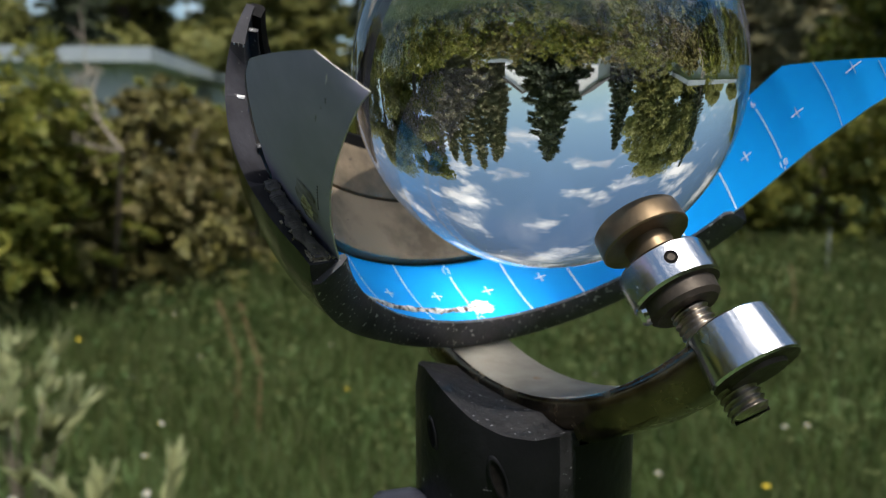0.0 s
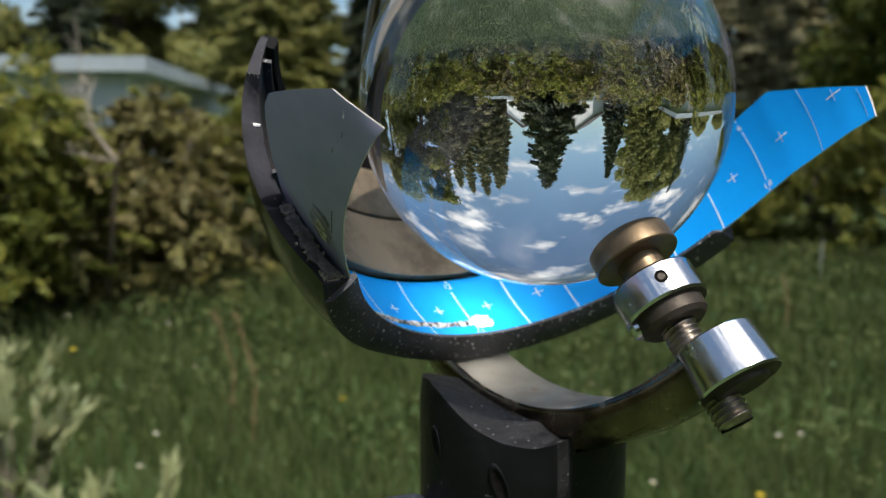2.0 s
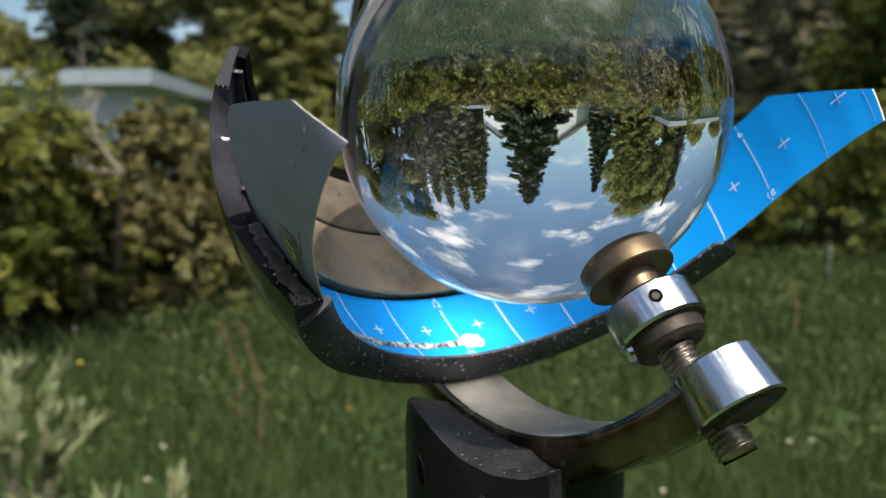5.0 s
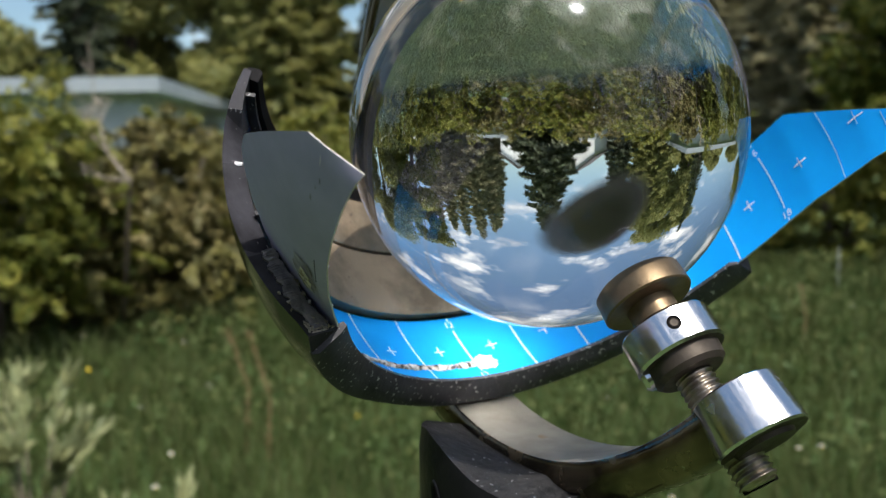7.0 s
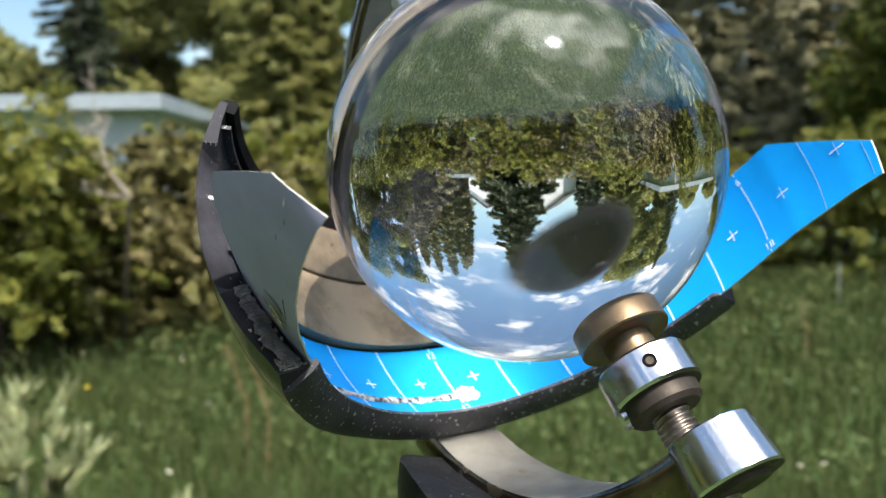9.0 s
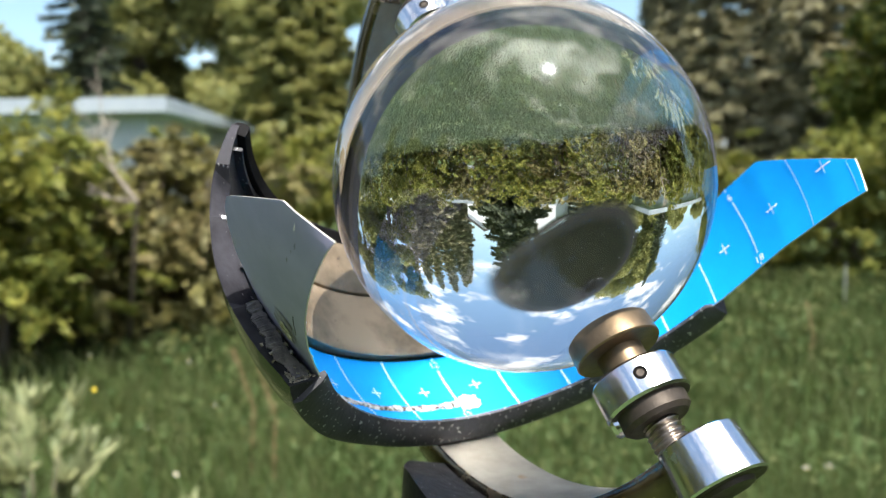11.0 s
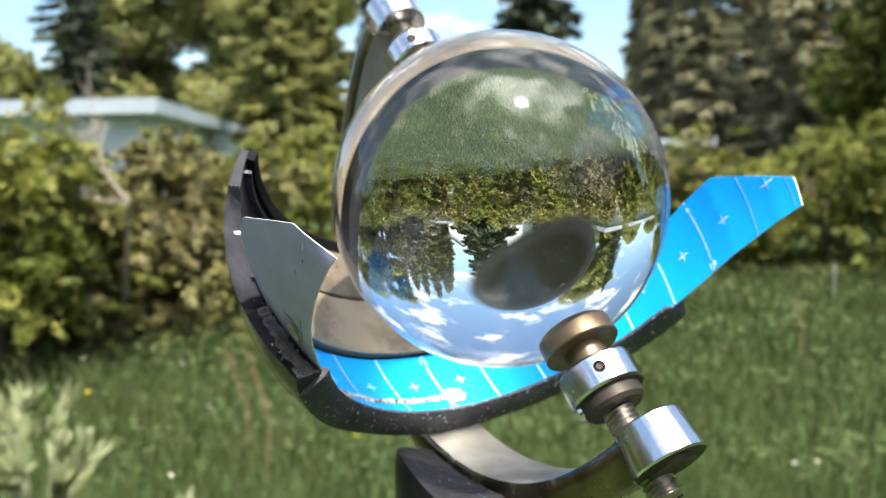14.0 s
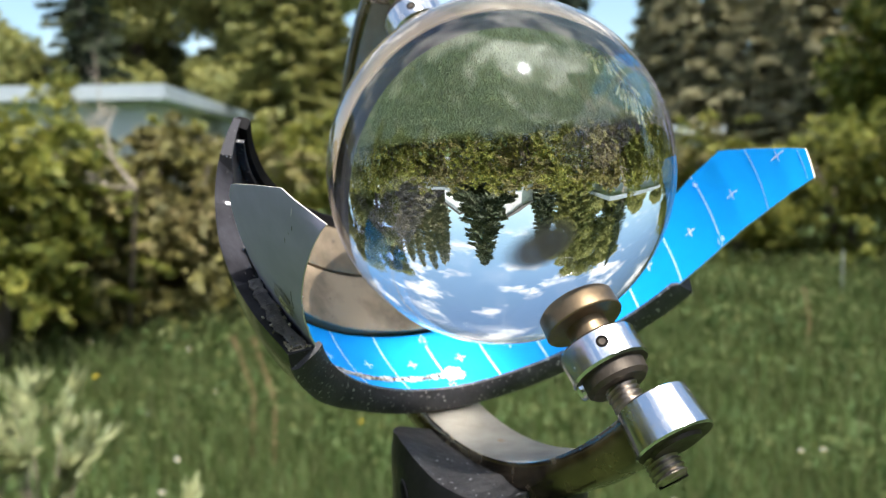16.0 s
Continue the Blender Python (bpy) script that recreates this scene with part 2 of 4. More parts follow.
def grid_solid(fn, nu, nv, thick_fn, mats=(0, 0, 0)):
    """A closed shell: fn(u, v) is the front, thick_fn(u, v) the back; materials of front, back, edge."""
    bm = bmesh.new()
    F = [[bm.verts.new(fn(i / nu, j / nv)) for j in range(nv + 1)] for i in range(nu + 1)]
    B = [[bm.verts.new(thick_fn(i / nu, j / nv)) for j in range(nv + 1)] for i in range(nu + 1)]

    def quad(m, *vs):
        bm.faces.new(vs).material_index = m
    for i in range(nu):
        for j in range(nv):
            quad(mats[0], F[i][j], F[i + 1][j], F[i + 1][j + 1], F[i][j + 1])
            quad(mats[1], B[i][j + 1], B[i + 1][j + 1], B[i + 1][j], B[i][j])
    for i in range(nu):
        quad(mats[2], F[i + 1][0], F[i][0], B[i][0], B[i + 1][0])
        quad(mats[2], F[i][nv], F[i + 1][nv], B[i + 1][nv], B[i][nv])
    for j in range(nv):
        quad(mats[2], F[0][j], F[0][j + 1], B[0][j + 1], B[0][j])
        quad(mats[2], F[nu][j + 1], F[nu][j], B[nu][j], B[nu][j + 1])
    bmesh.ops.recalc_face_normals(bm, faces=bm.faces)
    return bm


def sweep(points, section, ups, mats=None):
    """A bar: section (across, up) carried along points; ups gives (across, up) axes at each point."""
    bm = bmesh.new()
    rows = []
    for p, (a, u) in zip(points, ups):
        rows.append([bm.verts.new(p + a * s[0] + u * s[1]) for s in section(len(rows))])
    n = len(rows[0])
    for i in range(len(rows) - 1):
        for k in range(n):
            f = bm.faces.new((rows[i][k], rows[i][(k + 1) % n], rows[i + 1][(k + 1) % n], rows[i + 1][k]))
            if mats:
                f.material_index = mats[k]
    bm.faces.new(rows[0][::-1])
    bm.faces.new(rows[-1])
    bmesh.ops.recalc_face_normals(bm, faces=bm.faces)
    return bm


def lerp_table(x, rows):
    """Straight-line interpolation in rows of (x, y)."""
    if x <= rows[0][0]:
        return rows[0][1]
    for (a, ya), (b, yb) in zip(rows, rows[1:]):
        if x <= b:
            return ya + (yb - ya) * (x - a) / (b - a)
    return rows[-1][1]


# ---- the sunshine recorder ----
recorder = thing("sunshine_recorder", BALL, "bronze sunshine recorder with a clear glass ball in a black bowl", "weather instrument")


def glass_ball():
    bm = bmesh.new()
    bmesh.ops.create_uvsphere(bm, u_segments=512, v_segments=256, radius=R)
    bmesh.ops.translate(bm, verts=bm.verts, vec=BALL)
    ob = part("glass_ball", bm, GLASS, recorder, "clear solid glass ball, mirroring the sky")
    # dust specks on the glass
    rng = random.Random(77)
    bm = bmesh.new()
    for i in range(150):
        d = Vector((rng.gauss(0.25, 0.5), -1.0, rng.gauss(0.15, 0.55))).normalized()
        u = d.orthogonal().normalized()
        v = d.cross(u)
        r = 0.00003 + 0.00009 * rng.random() ** 4
        p = BALL + d * (R + 0.00003)
        bm.faces.new([bm.verts.new(p + r * rng.uniform(0.6, 1.2) * (math.cos(1.257 * k) * u + math.sin(1.257 * k) * v)) for k in range(5)])
    dust = part("dust", bm, PRINT, ob, "pale dust specks on the glass", smooth=False)
    return ob



# bowl: a strip of a sphere, its two ends slanting, enamelled black outside and bare inside
BOWL_IN, BOWL_OUT = 1.515, 1.622
BOWL_TOP, BOWL_LOW = -29.2, 26.9
# the broken end: hour reached by the inner and the outer skin, and the outer skin's radius there
END_IN = [(-30, -5.12), (-18.5, -5.1), (-17.5, -4.82), (-9, -4.84), (-7.5, -4.96), (-5, -4.84), (0, -4.7), (10.2, -4.56), (11.0, -4.86), (18, -4.72), (25, -4.46), (28, -4.4)]
END_OUT = [(-30, -5.14), (-20, -5.12), (-8, -5.0), (0, -4.97), (20, -4.95), (25, -4.88), (28, -4.72)]
END_RHO = [(-30, 1.552), (-24, 1.566), (-16, 1.59), (-10, 1.607), (-4, 1.621), (2, 1.638), (10, 1.652), (20, 1.664), (28, 1.655)]


def bowl_end(dec, side):
    if side < 0:
        return lerp_table(dec, [(-30, -5.1), (-22, -5.0), (0, -4.8), (28, -4.35)])
    return lerp_table(dec, [(-30, 5.3), (0, 5.2), (28, 4.9)])


def outer_rho(hour, dec):
    """Outer skin: even along the bowl, swelling below and drawn in above towards the broken end."""
    w = min(1.0, max(0.0, (-1.8 - hour) / 1.6))
    w = w * w * (3 - 2 * w)
    return BOWL_OUT + (lerp_table(dec, END_RHO) - BOWL_OUT) * w


def bowl_at(u, v, outside):
    dec = BOWL_TOP + (BOWL_LOW - BOWL_TOP) * v
    a, b = lerp_table(dec, END_OUT if outside else END_IN), bowl_end(dec, 1)
    hour = a + (b - a) * u
    return spot(hour, dec, outer_rho(hour, dec) if outside else BOWL_IN)


END_FACE = material("scuffed_end_face", (0.020, 0.019, 0.023), (0.048, 0.046, 0.054), rough=0.6, rough_to=0.75, spec=0.25, scale=140, bump=0.3, bump_scale=700, fine=(420, 0.70, (0.35, 0.33, 0.32)))
bowl = part("bowl", grid_solid(lambda u, v: bowl_at(u, v, False), 90, 80, lambda u, v: bowl_at(u, v, True), (1, 0, 2)), [BLACK, RIM, END_FACE], recorder, "black enamelled bowl, bare weathered bronze inside")
sharp(bowl)


def rail(name, rows, mat, label, cut=0.0, tops=(), blunt=False):
    """A ledge along the bowl: rows of (dec, rho) round its section."""
    bm = bmesh.new()
    n, rings = 80, []
    for i in range(n + 1):
        ring = []
        for dec, rho in rows:
            a, b = bowl_end(dec, -1) + cut * 1.35, bowl_end(dec, 1) - cut
            hour = a + (b - a) * i / n
            ring.append(bm.verts.new(spot(hour, dec, rho + (outer_rho(hour, dec) - BOWL_OUT if rho > 1.58 else 0.0))))
        if blunt and i == n:
            # rounded-off far end
            mid = sum((v.co for v in ring), Vector()) / len(ring)
            for v in ring:
                v.co = mid + (v.co - mid) * 0.6
        rings.append(ring)
    k = len(rows)
    for A, B in zip(rings, rings[1:]):
        for j in range(k):
            bm.faces.new((A[j], A[(j + 1) % k], B[(j + 1) % k], B[j])).material_index = 1 if j in tops else 0
    bm.faces.new(rings[0][::-1])
    bm.faces.new(rings[-1])
    bmesh.ops.recalc_face_normals(bm, faces=bm.faces)
    ob = part(name, bm, [mat, RIM_TOP] if tops else mat, bowl, label)
    sharp(ob, 40)
    return ob


rail("lower_rim", [(26.7, 1.455), (26.4, 1.475), (26.2, 1.54), (26.0, 1.60), (26.4, 1.622), (27.2, 1.624), (27.8, 1.60), (27.9, 1.50), (27.6, 1.458)], RIM, "thick black rim with worn speckled edge", -0.02, (5, 6, 7, 8), True)
rail("card_ledge", [(5.0, 1.43), (4.6, 1.42), (-11.8, 1.42), (-12.4, 1.43), (-12.0, 1.52), (3.6, 1.52)], BRONZE, "broad bronze ledge over the card", 1.3)
rail("card_ledge", [(-13.2, 1.43), (-13.6, 1.42), (-25.4, 1.42), (-26.0, 1.43), (-25.4, 1.52), (-14.0, 1.52)], BRONZE, "broad bronze ledge over the card", 1.3)
rail("upper_lip", [(-27.0, 1.47), (-29.4, 1.46), (-30.1, 1.48), (-30.1, 1.60), (-29.4, 1.626), (-27.4, 1.53)], LIP, "black upper lip", -0.01)
rail("card_guide", [(-23.6, 1.47), (-24.4, 1.47), (-24.4, 1.52), (-23.6, 1.52)], RIM, "thin black card guide", 0.0)
rail("card_guide", [(2.2, 1.475), (1.4, 1.475), (1.4, 1.52), (2.2, 1.52)], RIM, "thin black card guide", 0.0)


def end_spot(dec, f, proud=0.0):
    """Place on the slanting broken face: f 0 at the inner skin, 1 at the outer."""
    h0, h1 = lerp_table(dec, END_IN), lerp_table(dec, END_OUT)
    return spot(h0 + (h1 - h0) * f - proud, dec, BOWL_IN + (lerp_table(dec, END_RHO) - BOWL_IN) * f)


def chipped_end():
    """Enamel broken away along the bowl's end, where the card leaves it."""
    rng = random.Random(12)
    bm = bmesh.new()
    rows = []
    n = 70
    jag, jog = 0.5, 0.1
    for i in range(n + 1):
        dec = 11.4 + 14.8 * i / n
        jag = 0.8 * jag + 0.2 * rng.uniform(0.35, 0.95)
        jog = 0.7 * jog + 0.3 * rng.uniform(-0.08, 0.22)
        rows.append([bm.verts.new(end_spot(dec, f, p)) for f, p in ((jog, -0.01), (jog, 0.05), ((jag + jog) / 2, 0.05 + 0.03 * rng.random()), (jag, 0.045), (jag, -0.01))])
    for A, B in zip(rows, rows[1:]):
        for k in range(4):
            bm.faces.new((A[k], A[k + 1], B[k + 1], B[k]))
    bmesh.ops.recalc_face_normals(bm, faces=bm.faces)
    lip = part("chipped_enamel", bm, SHARD, bowl, "black enamel broken along the bowl's end", smooth=False)
    for i in range(18):
        # small bare chips, thickest where the face runs out at the bottom
        dec = 26.6 - 9.0 * rng.random() ** 1.8
        f = rng.uniform(0.0, 0.5) if i % 3 else rng.uniform(0.5, 0.95)
        at = end_spot(dec, f, 0.06)
        out = (end_spot(dec, f, 0.2) - at).normalized()
        bm = lathe([(-0.0003, rng.uniform(0.0002, 0.0005)), (0.0002, rng.uniform(0.0001, 0.0004)), (0.0004, 0.0)], at, (out + Vector((rng.uniform(-1, 1), rng.uniform(-1, 1), rng.uniform(-1, 1))) * 0.6).normalized(), 6)
        for v in bm.verts:
            v.co += Vector((rng.uniform(-1, 1), rng.uniform(-1, 1), rng.uniform(-1, 1))) * 0.00028
        part("chip", bm, CHIP, lip, smooth=False)
    for lo, hi, f0, f1, mat, label in ((-8.3, -7.0, 0.05, 0.45, BARE, "bright bare metal where the enamel is worn"), (24.6, 26.6, 0.1, 0.85, CHIP, "bare bronze corner")):
        bm = bmesh.new()
        R0 = []
        for i in range(9):
            dec = lo + (hi - lo) * i / 8
            w = 0.3 * (f1 - f0) * (1 - math.sin(math.pi * i / 8))
            R0.append([bm.verts.new(end_spot(dec, f0 + w * rng.random() + (f1 - f0 - w) * k / 4, 0.012)) for k in range(5)])
        for A, B in zip(R0, R0[1:]):
            for k in range(4):
                bm.faces.new((A[k], A[k + 1], B[k + 1], B[k]))
        bmesh.ops.recalc_face_normals(bm, faces=bm.faces)
        part("bare_spot", bm, mat, bowl, label)
    # pale wear along the step of the upper lip
    for k in range(3):
        part("chip", lathe([(0.0, 0.0004), (0.0002, 0.0003), (0.0003, 0.0)], end_spot(-18.4, 0.15 + 0.33 * k, 0.01), WEST * -1, 7), BARE, bowl)


# black enamel raised to grey: sky gloss is put into its base colour
SHARD = material("glossed_broken_enamel", (0.13, 0.115, 0.12), (0.27, 0.24, 0.23), rough=0.45, rough_to=0.65, scale=330, lo=0.4, hi=0.6, bump=0.6, bump_scale=900)
BARE = material("worn_bare_metal", (0.62, 0.60, 0.58), (0.78, 0.77, 0.76), rough=0.35, metal=0.6, scale=500, bump=0.2, bump_scale=1500)
CHIP = material("bare_chip", (0.20, 0.16, 0.11), (0.45, 0.40, 0.33), rough=0.6, scale=900, lo=0.4, hi=0.6)
chipped_end()

# arm: a half ring in the plane of the pole, under and behind the bowl
ARM_IN_R, ARM_OUT_R = 1.632 * R, 1.855 * R


def arm_ring():
    pts, axes = [], []
    for k in range(65):
        a = radians(-3 + 181 * k / 64)
        rad = -math.cos(a) * POLE - math.sin(a) * NOON
        pts.append(BALL)
        axes.append((WEST, rad))

    def section(i):
        e = abs(i - 32) / 32
        w = 0.0102 * (1 - 0.35 * max(0, (7 - i) / 7) ** 1.5)
        o = ARM_OUT_R - 0.0016 * min(1.0, max(0.0, (10 - i) / 5))
        c = 0.0032
        d = o - c - ARM_IN_R
        side = [(w + g, ARM_IN_R + f * d) for f, g in ((0.0, 0.0), (0.04, 0.0003), (0.3, 0.0009), (0.6, 0.0010), (0.85, 0.0006), (1.0, 0.0))]
        return side + [(w - 0.3 * c, o - 0.3 * c), (w - c, o), (-w + c, o), (-w + 0.3 * c, o - 0.3 * c)] + [(-a, b) for a, b in reversed(side)]
    ob = part("arm", sweep(pts, section, axes, mats=[0] * 15 + [1]), [ARM, ARM_IN], recorder, "curved bronze arm with dark shiny sides")
    sharp(ob, 50)


arm_ring()


def screw(at, axis, length, radius, pitch):
    """Threaded rod with a slotted end."""
    bm = bmesh.new()
    axis = axis.normalized()
    u = axis.orthogonal().normalized()
    v = axis.cross(u)
    seg, rows = 24, []
    n = int(length / pitch * 10)
    for i in range(n + 1):
        a = length * i / n
        row = []
        for k in range(seg):
            ph = (a / pitch - k / seg) % 1.0
            r = radius * (0.81 + 0.19 * (1 - abs(2 * ph - 1)) ** 0.7)
            if i > n - 4:
                r *= 1 - 0.06 * (i - n + 4)
            t = 2 * math.pi * k / seg
            row.append(bm.verts.new(at + axis * a + r * (math.cos(t) * u + math.sin(t) * v)))
        rows.append(row)
    for i in range(n):
        for k in range(seg):
            bm.faces.new((rows[i][k], rows[i][(k + 1) % seg], rows[i + 1][(k + 1) % seg], rows[i + 1][k]))
    bm.faces.new(rows[0][::-1])
    bm.faces.new(rows[-1])
    bmesh.ops.recalc_face_normals(bm, faces=bm.faces)
    return bm


def box(at, ax, ay, az, hx, hy, hz, bevel=0.0):
    bm = bmesh.new()
    bmesh.ops.create_cube(bm, size=2.0)
    m = Matrix((ax, ay, az)).transposed().to_4x4()
    bmesh.ops.transform(bm, matrix=Matrix.Translation(at) @ m @ Matrix.Diagonal((hx, hy, hz, 1)), verts=bm.verts)
    if bevel:
        bmesh.ops.bevel(bm, geom=bm.edges[:], offset=bevel, segments=2, affect="EDGES")
    return bm


HOLE_TURN, FAR = 0.62, 0.03
DULL = material("browned_steel", (0.085, 0.068, 0.052), (0.045, 0.036, 0.028), rough=0.45, rough_to=0.6, metal=0.6, scale=200, bump=0.15, bump_scale=1200)


def fixing(side):
    """Bushing, collar, screw and boss that hold the ball at one pole. side -1: the lower."""
    ax = POLE * side
    o = BALL
    b = 0.0006
    far = FAR if side > 0 else 0.0
    flange = [(0.95 * R, 0.0), (0.95 * R, 0.0096), (0.975 * R, 0.0103), (1.080 * R, 0.0106), (1.088 * R, 0.0103), (1.090 * R, 0.0056), (1.23 * R + far * R, 0.0054), (1.23 * R + far * R, 0.0)]
    if side > 0:
        flange = [(a, min(r, 0.0062)) for a, r in flange]
    sharp(part("bushing", lathe(flange, o, ax), BRASS, recorder, "round tarnished brass bushing against the glass"), 30)
    col = [(1.205, 0.0, 0), (1.205, 0.0098, 0), (1.218, 0.0104, 0), (1.365, 0.0104, 0), (1.378, 0.0099, 1), (1.382, 0.0086, 1), (1.44, 0.0083, 1), (1.460, 0.0072, 1), (1.466, 0.0, 1)]
    collar = part("collar", lathe([((a + far) * R, r, m) for a, r, m in col], o, ax), [CHROME, DULL], recorder, "polished round collar")
    sharp(collar, 30)
    for turn in (HOLE_TURN, HOLE_TURN + 2.1, HOLE_TURN - 2.1):
        # set-screw hole, left uncut: a dark ring stands for its inner shade
        face = (NOON * math.cos(turn) + WEST * math.sin(turn)).normalized()
        at = o + ax * ((1.285 + far) * R) + face * 0.0101
        sharp(part("set_hole", lathe([(0.00034, 0.0, 0), (0.00030, 0.00085, 1), (0.00034, 0.00125, 1), (0.00055, 0.0013, 1), (0.0005, 0.0015, 0), (0.0, 0.0016, 0)], at, face, 24), [DULL, RECESS_SHADE], collar, "set-screw hole, its shade drawn as a dark ring"), 30)
    if side < 0:
        # clamping screw across the collar
        face = (NOON * math.cos(2.3) + WEST * math.sin(2.3)).normalized()
        sharp(part("set_screw", lathe([(-0.003, 0.0), (-0.003, 0.0030), (0.0013, 0.0030), (0.0021, 0.0023), (0.0022, 0.0)], o + ax * (1.385 * R) + face * 0.0078, face, 20), CHROME, collar, "small bright clamping screw"), 30)
    end = 1.975 if side < 0 else 1.95
    rod = part("screw", screw(o + ax * (1.41 + far) * R, ax, (end - 1.41 - far) * R, 0.0044, 0.0014), STEEL, recorder, "threaded steel screw")
    cross = Vector((0.87, -0.054, 0.49))
    # no slot is cut: a dark bar on the end gives its shade
    part("slot", box(o + ax * ((end - 0.012) * R), cross.normalized(), ax.cross(cross).normalized(), ax, 0.0037, 0.0006, 0.0008), RECESS_SHADE, rod, "screwdriver slot laid on as a shade-dark bar")
    # the boss sits off the screw's axis
    aside = Vector((0.87, -0.054, 0.49)) * (0.095 * R) + Vector((-0.32, -0.79, 0.5)).normalized() * (0.09 * R) if side < 0 else Vector((0, 0, 0))
    boss = [(1.618, 0.0, 0), (1.618, 0.0084, 0), (1.626, 0.0090, 0), (1.838, 0.0099, 0), (1.848, 0.0095, 1), (1.849, 0.0066, 1), (1.868, 0.0062, 1), (1.870, 0.0, 1)]
    up_ = 0.02 if side > 0 else 0.0
    sharp(part("boss", lathe([((a + up_) * R, r, m) for a, r, m in boss], o + aside, ax), [CHROME, DULL], recorder, "polished cylindrical boss on the arm"), 30)


fixing(-1)
fixing(1)

# ---- the record card ----
card = thing("record_card", spot(0, 27, 1.49), "curved blue record card with a scorched trace, held in the bowl", "paper card")
CARD_TOP = [(-7.25, 18.4), (-6.35, 6.0), (-6.1, 4.6), (-5.6, 5.0), (-4, 5.3), (0, 5.3), (4, 5.3), (6.0, 3.2), (6.66, 3.9), (7.75, 18.6)]
CARD_LOW = [(-7.25, 26.3), (-6.7, 26.7), (-5.75, 27.0), (-4.5, 26.8), (0, 27.2), (5.0, 27.2), (6.0, 26.2), (7.0, 25.7), (7.7, 25.2)]
CARD_RHO = [(-7.3, 1.83), (-6.8, 1.745), (-6.3, 1.665), (-5.6, 1.575), (-5.0, 1.515), (-4.5, 1.486), (4.9, 1.486), (5.5, 1.508), (6.0, 1.532), (6.5, 1.565), (7.0, 1.632), (7.4, 1.70), (7.75, 1.79)]


def card_at(hour, v, lift=0.0):
    dec = lerp_table(hour, CARD_TOP) * (1 - v) + lerp_table(hour, CARD_LOW) * v
    hour -= 0.17 * v * max(0.0, (-6.7 - hour) / 0.55)
    return spot(hour, dec, lerp_table(hour, CARD_RHO) - lift)


def card_dec(hour, dec, lift=0.004):
    return spot(hour, dec, lerp_table(hour, CARD_RHO) - lift)


H0, H1 = -7.25, 7.73
sheet = part("card_sheet", grid_solid(lambda u, v: card_at(H0 + (H1 - H0) * u, v), 180, 10, lambda u, v: card_at(H0 + (H1 - H0) * u, v, -0.009), (0, 1, 2)), [BLUE, CARD_BACK, CARD_EDGE], card, "blue printed card, plain grey behind")
sharp(sheet, 50)
for f in sheet.data.polygons:
    # the spare end's unseen inner side, greyed to dull its reflection in the ball
    if f.material_index == 0 and (f.center + BASES[card] - BALL).length > 1.50 * R and (f.center + BASES[card] - BALL).dot(WEST) > 0:
        f.material_index = 1


def strip(name, a, b, width, n=8, label=""):
    """A printed line from (hour, dec) a to b."""
    bm = bmesh.new()
    rows = []
    ends = [card_dec(*a), card_dec(*b)]
    for i in range(n + 1):
        h, d = a[0] + (b[0] - a[0]) * i / n, a[1] + (b[1] - a[1]) * i / n
        p = card_dec(h, d)
        side = (ends[1] - ends[0]).cross(p - BALL).normalized() * width / 2
        rows.append((bm.verts.new(p - side), bm.verts.new(p + side)))
    for (p, q), (r, s) in zip(rows, rows[1:]):
        bm.faces.new((p, q, s, r))
    return part(name, bm, PRINT, card, label)


for h in range(-6, 8):
    top, low = lerp_table(h, CARD_TOP), lerp_table(h, CARD_LOW)
    if h in (0, 6):
        strip("hour_line", (h, top + 4.0), (h, low - 3.6), 0.00045)
        strip("hour_line", (h, top), (h, top + 0.9), 0.00045)
        strip("hour_line", (h, low - 0.8), (h, low), 0.00045)
    else:
        strip("hour_line", (h, top), (h, low), 0.00045)
strip("hour_line", (7.64, 17.6), (7.66, 24.6), 0.00035)
for h in range(-7, 8):
    at = h + 0.5 if h < 7 else 7.38
    strip("half_hour_cross", (at - 0.105, 15.6), (at + 0.105, 15.6), 0.0004, 2)
    strip("half_hour_cross", (at, 14.1), (at, 17.1), 0.0004, 2)


GLYPHS = {}


def glyph(ch):
    """The flat mesh of one letter, one unit high."""
    if ch not in GLYPHS:
        cu = bpy.data.curves.new("letter", "FONT")
        cu.body, cu.size, cu.align_x, cu.align_y = ch, 1.0, "CENTER", "CENTER"
        ob = bpy.data.objects.new("letter", cu)
        scene.collection.objects.link(ob)
        GLYPHS[ch] = bpy.data.meshes.new_from_object(ob.evaluated_get(bpy.context.evaluated_depsgraph_get()))
        bpy.data.objects.remove(ob)
    return GLYPHS[ch]


def printed(words, hour, dec, size, turn=1):
    """Letters set flat on the card one by one, reading towards later hours."""
    step = size * 0.68 / (1.486 * R * math.cos(radians(dec))) / radians(15)
    for i, ch in enumerate(words):
        h = hour + (i - (len(words) - 1) / 2) * step
        if ch == " ":
            continue
        me = glyph(ch)
        x = (card_dec(h + 0.1, dec) - card_dec(h - 0.1, dec)).normalized()
        y = (card_dec(h, dec - 0.6) - card_dec(h, dec + 0.6)).normalized()
        z = x.cross(y).normalized()
        bm = bmesh.new()
        bm.from_mesh(me)
        bmesh.ops.transform(bm, matrix=Matrix.Translation(card_dec(h, dec, 0.006)) @ Matrix((x, z.cross(x), z)).transposed().to_4x4() @ Matrix.Scale(size * 1.35, 4), verts=bm.verts)
        part("letter", bm, PRINT, card, smooth=False)


printed("12", -0.02, 7.5, 0.0024)
printed("12", -0.02, 25.2, 0.0024)
printed("6", 6, 5.9, 0.0024)
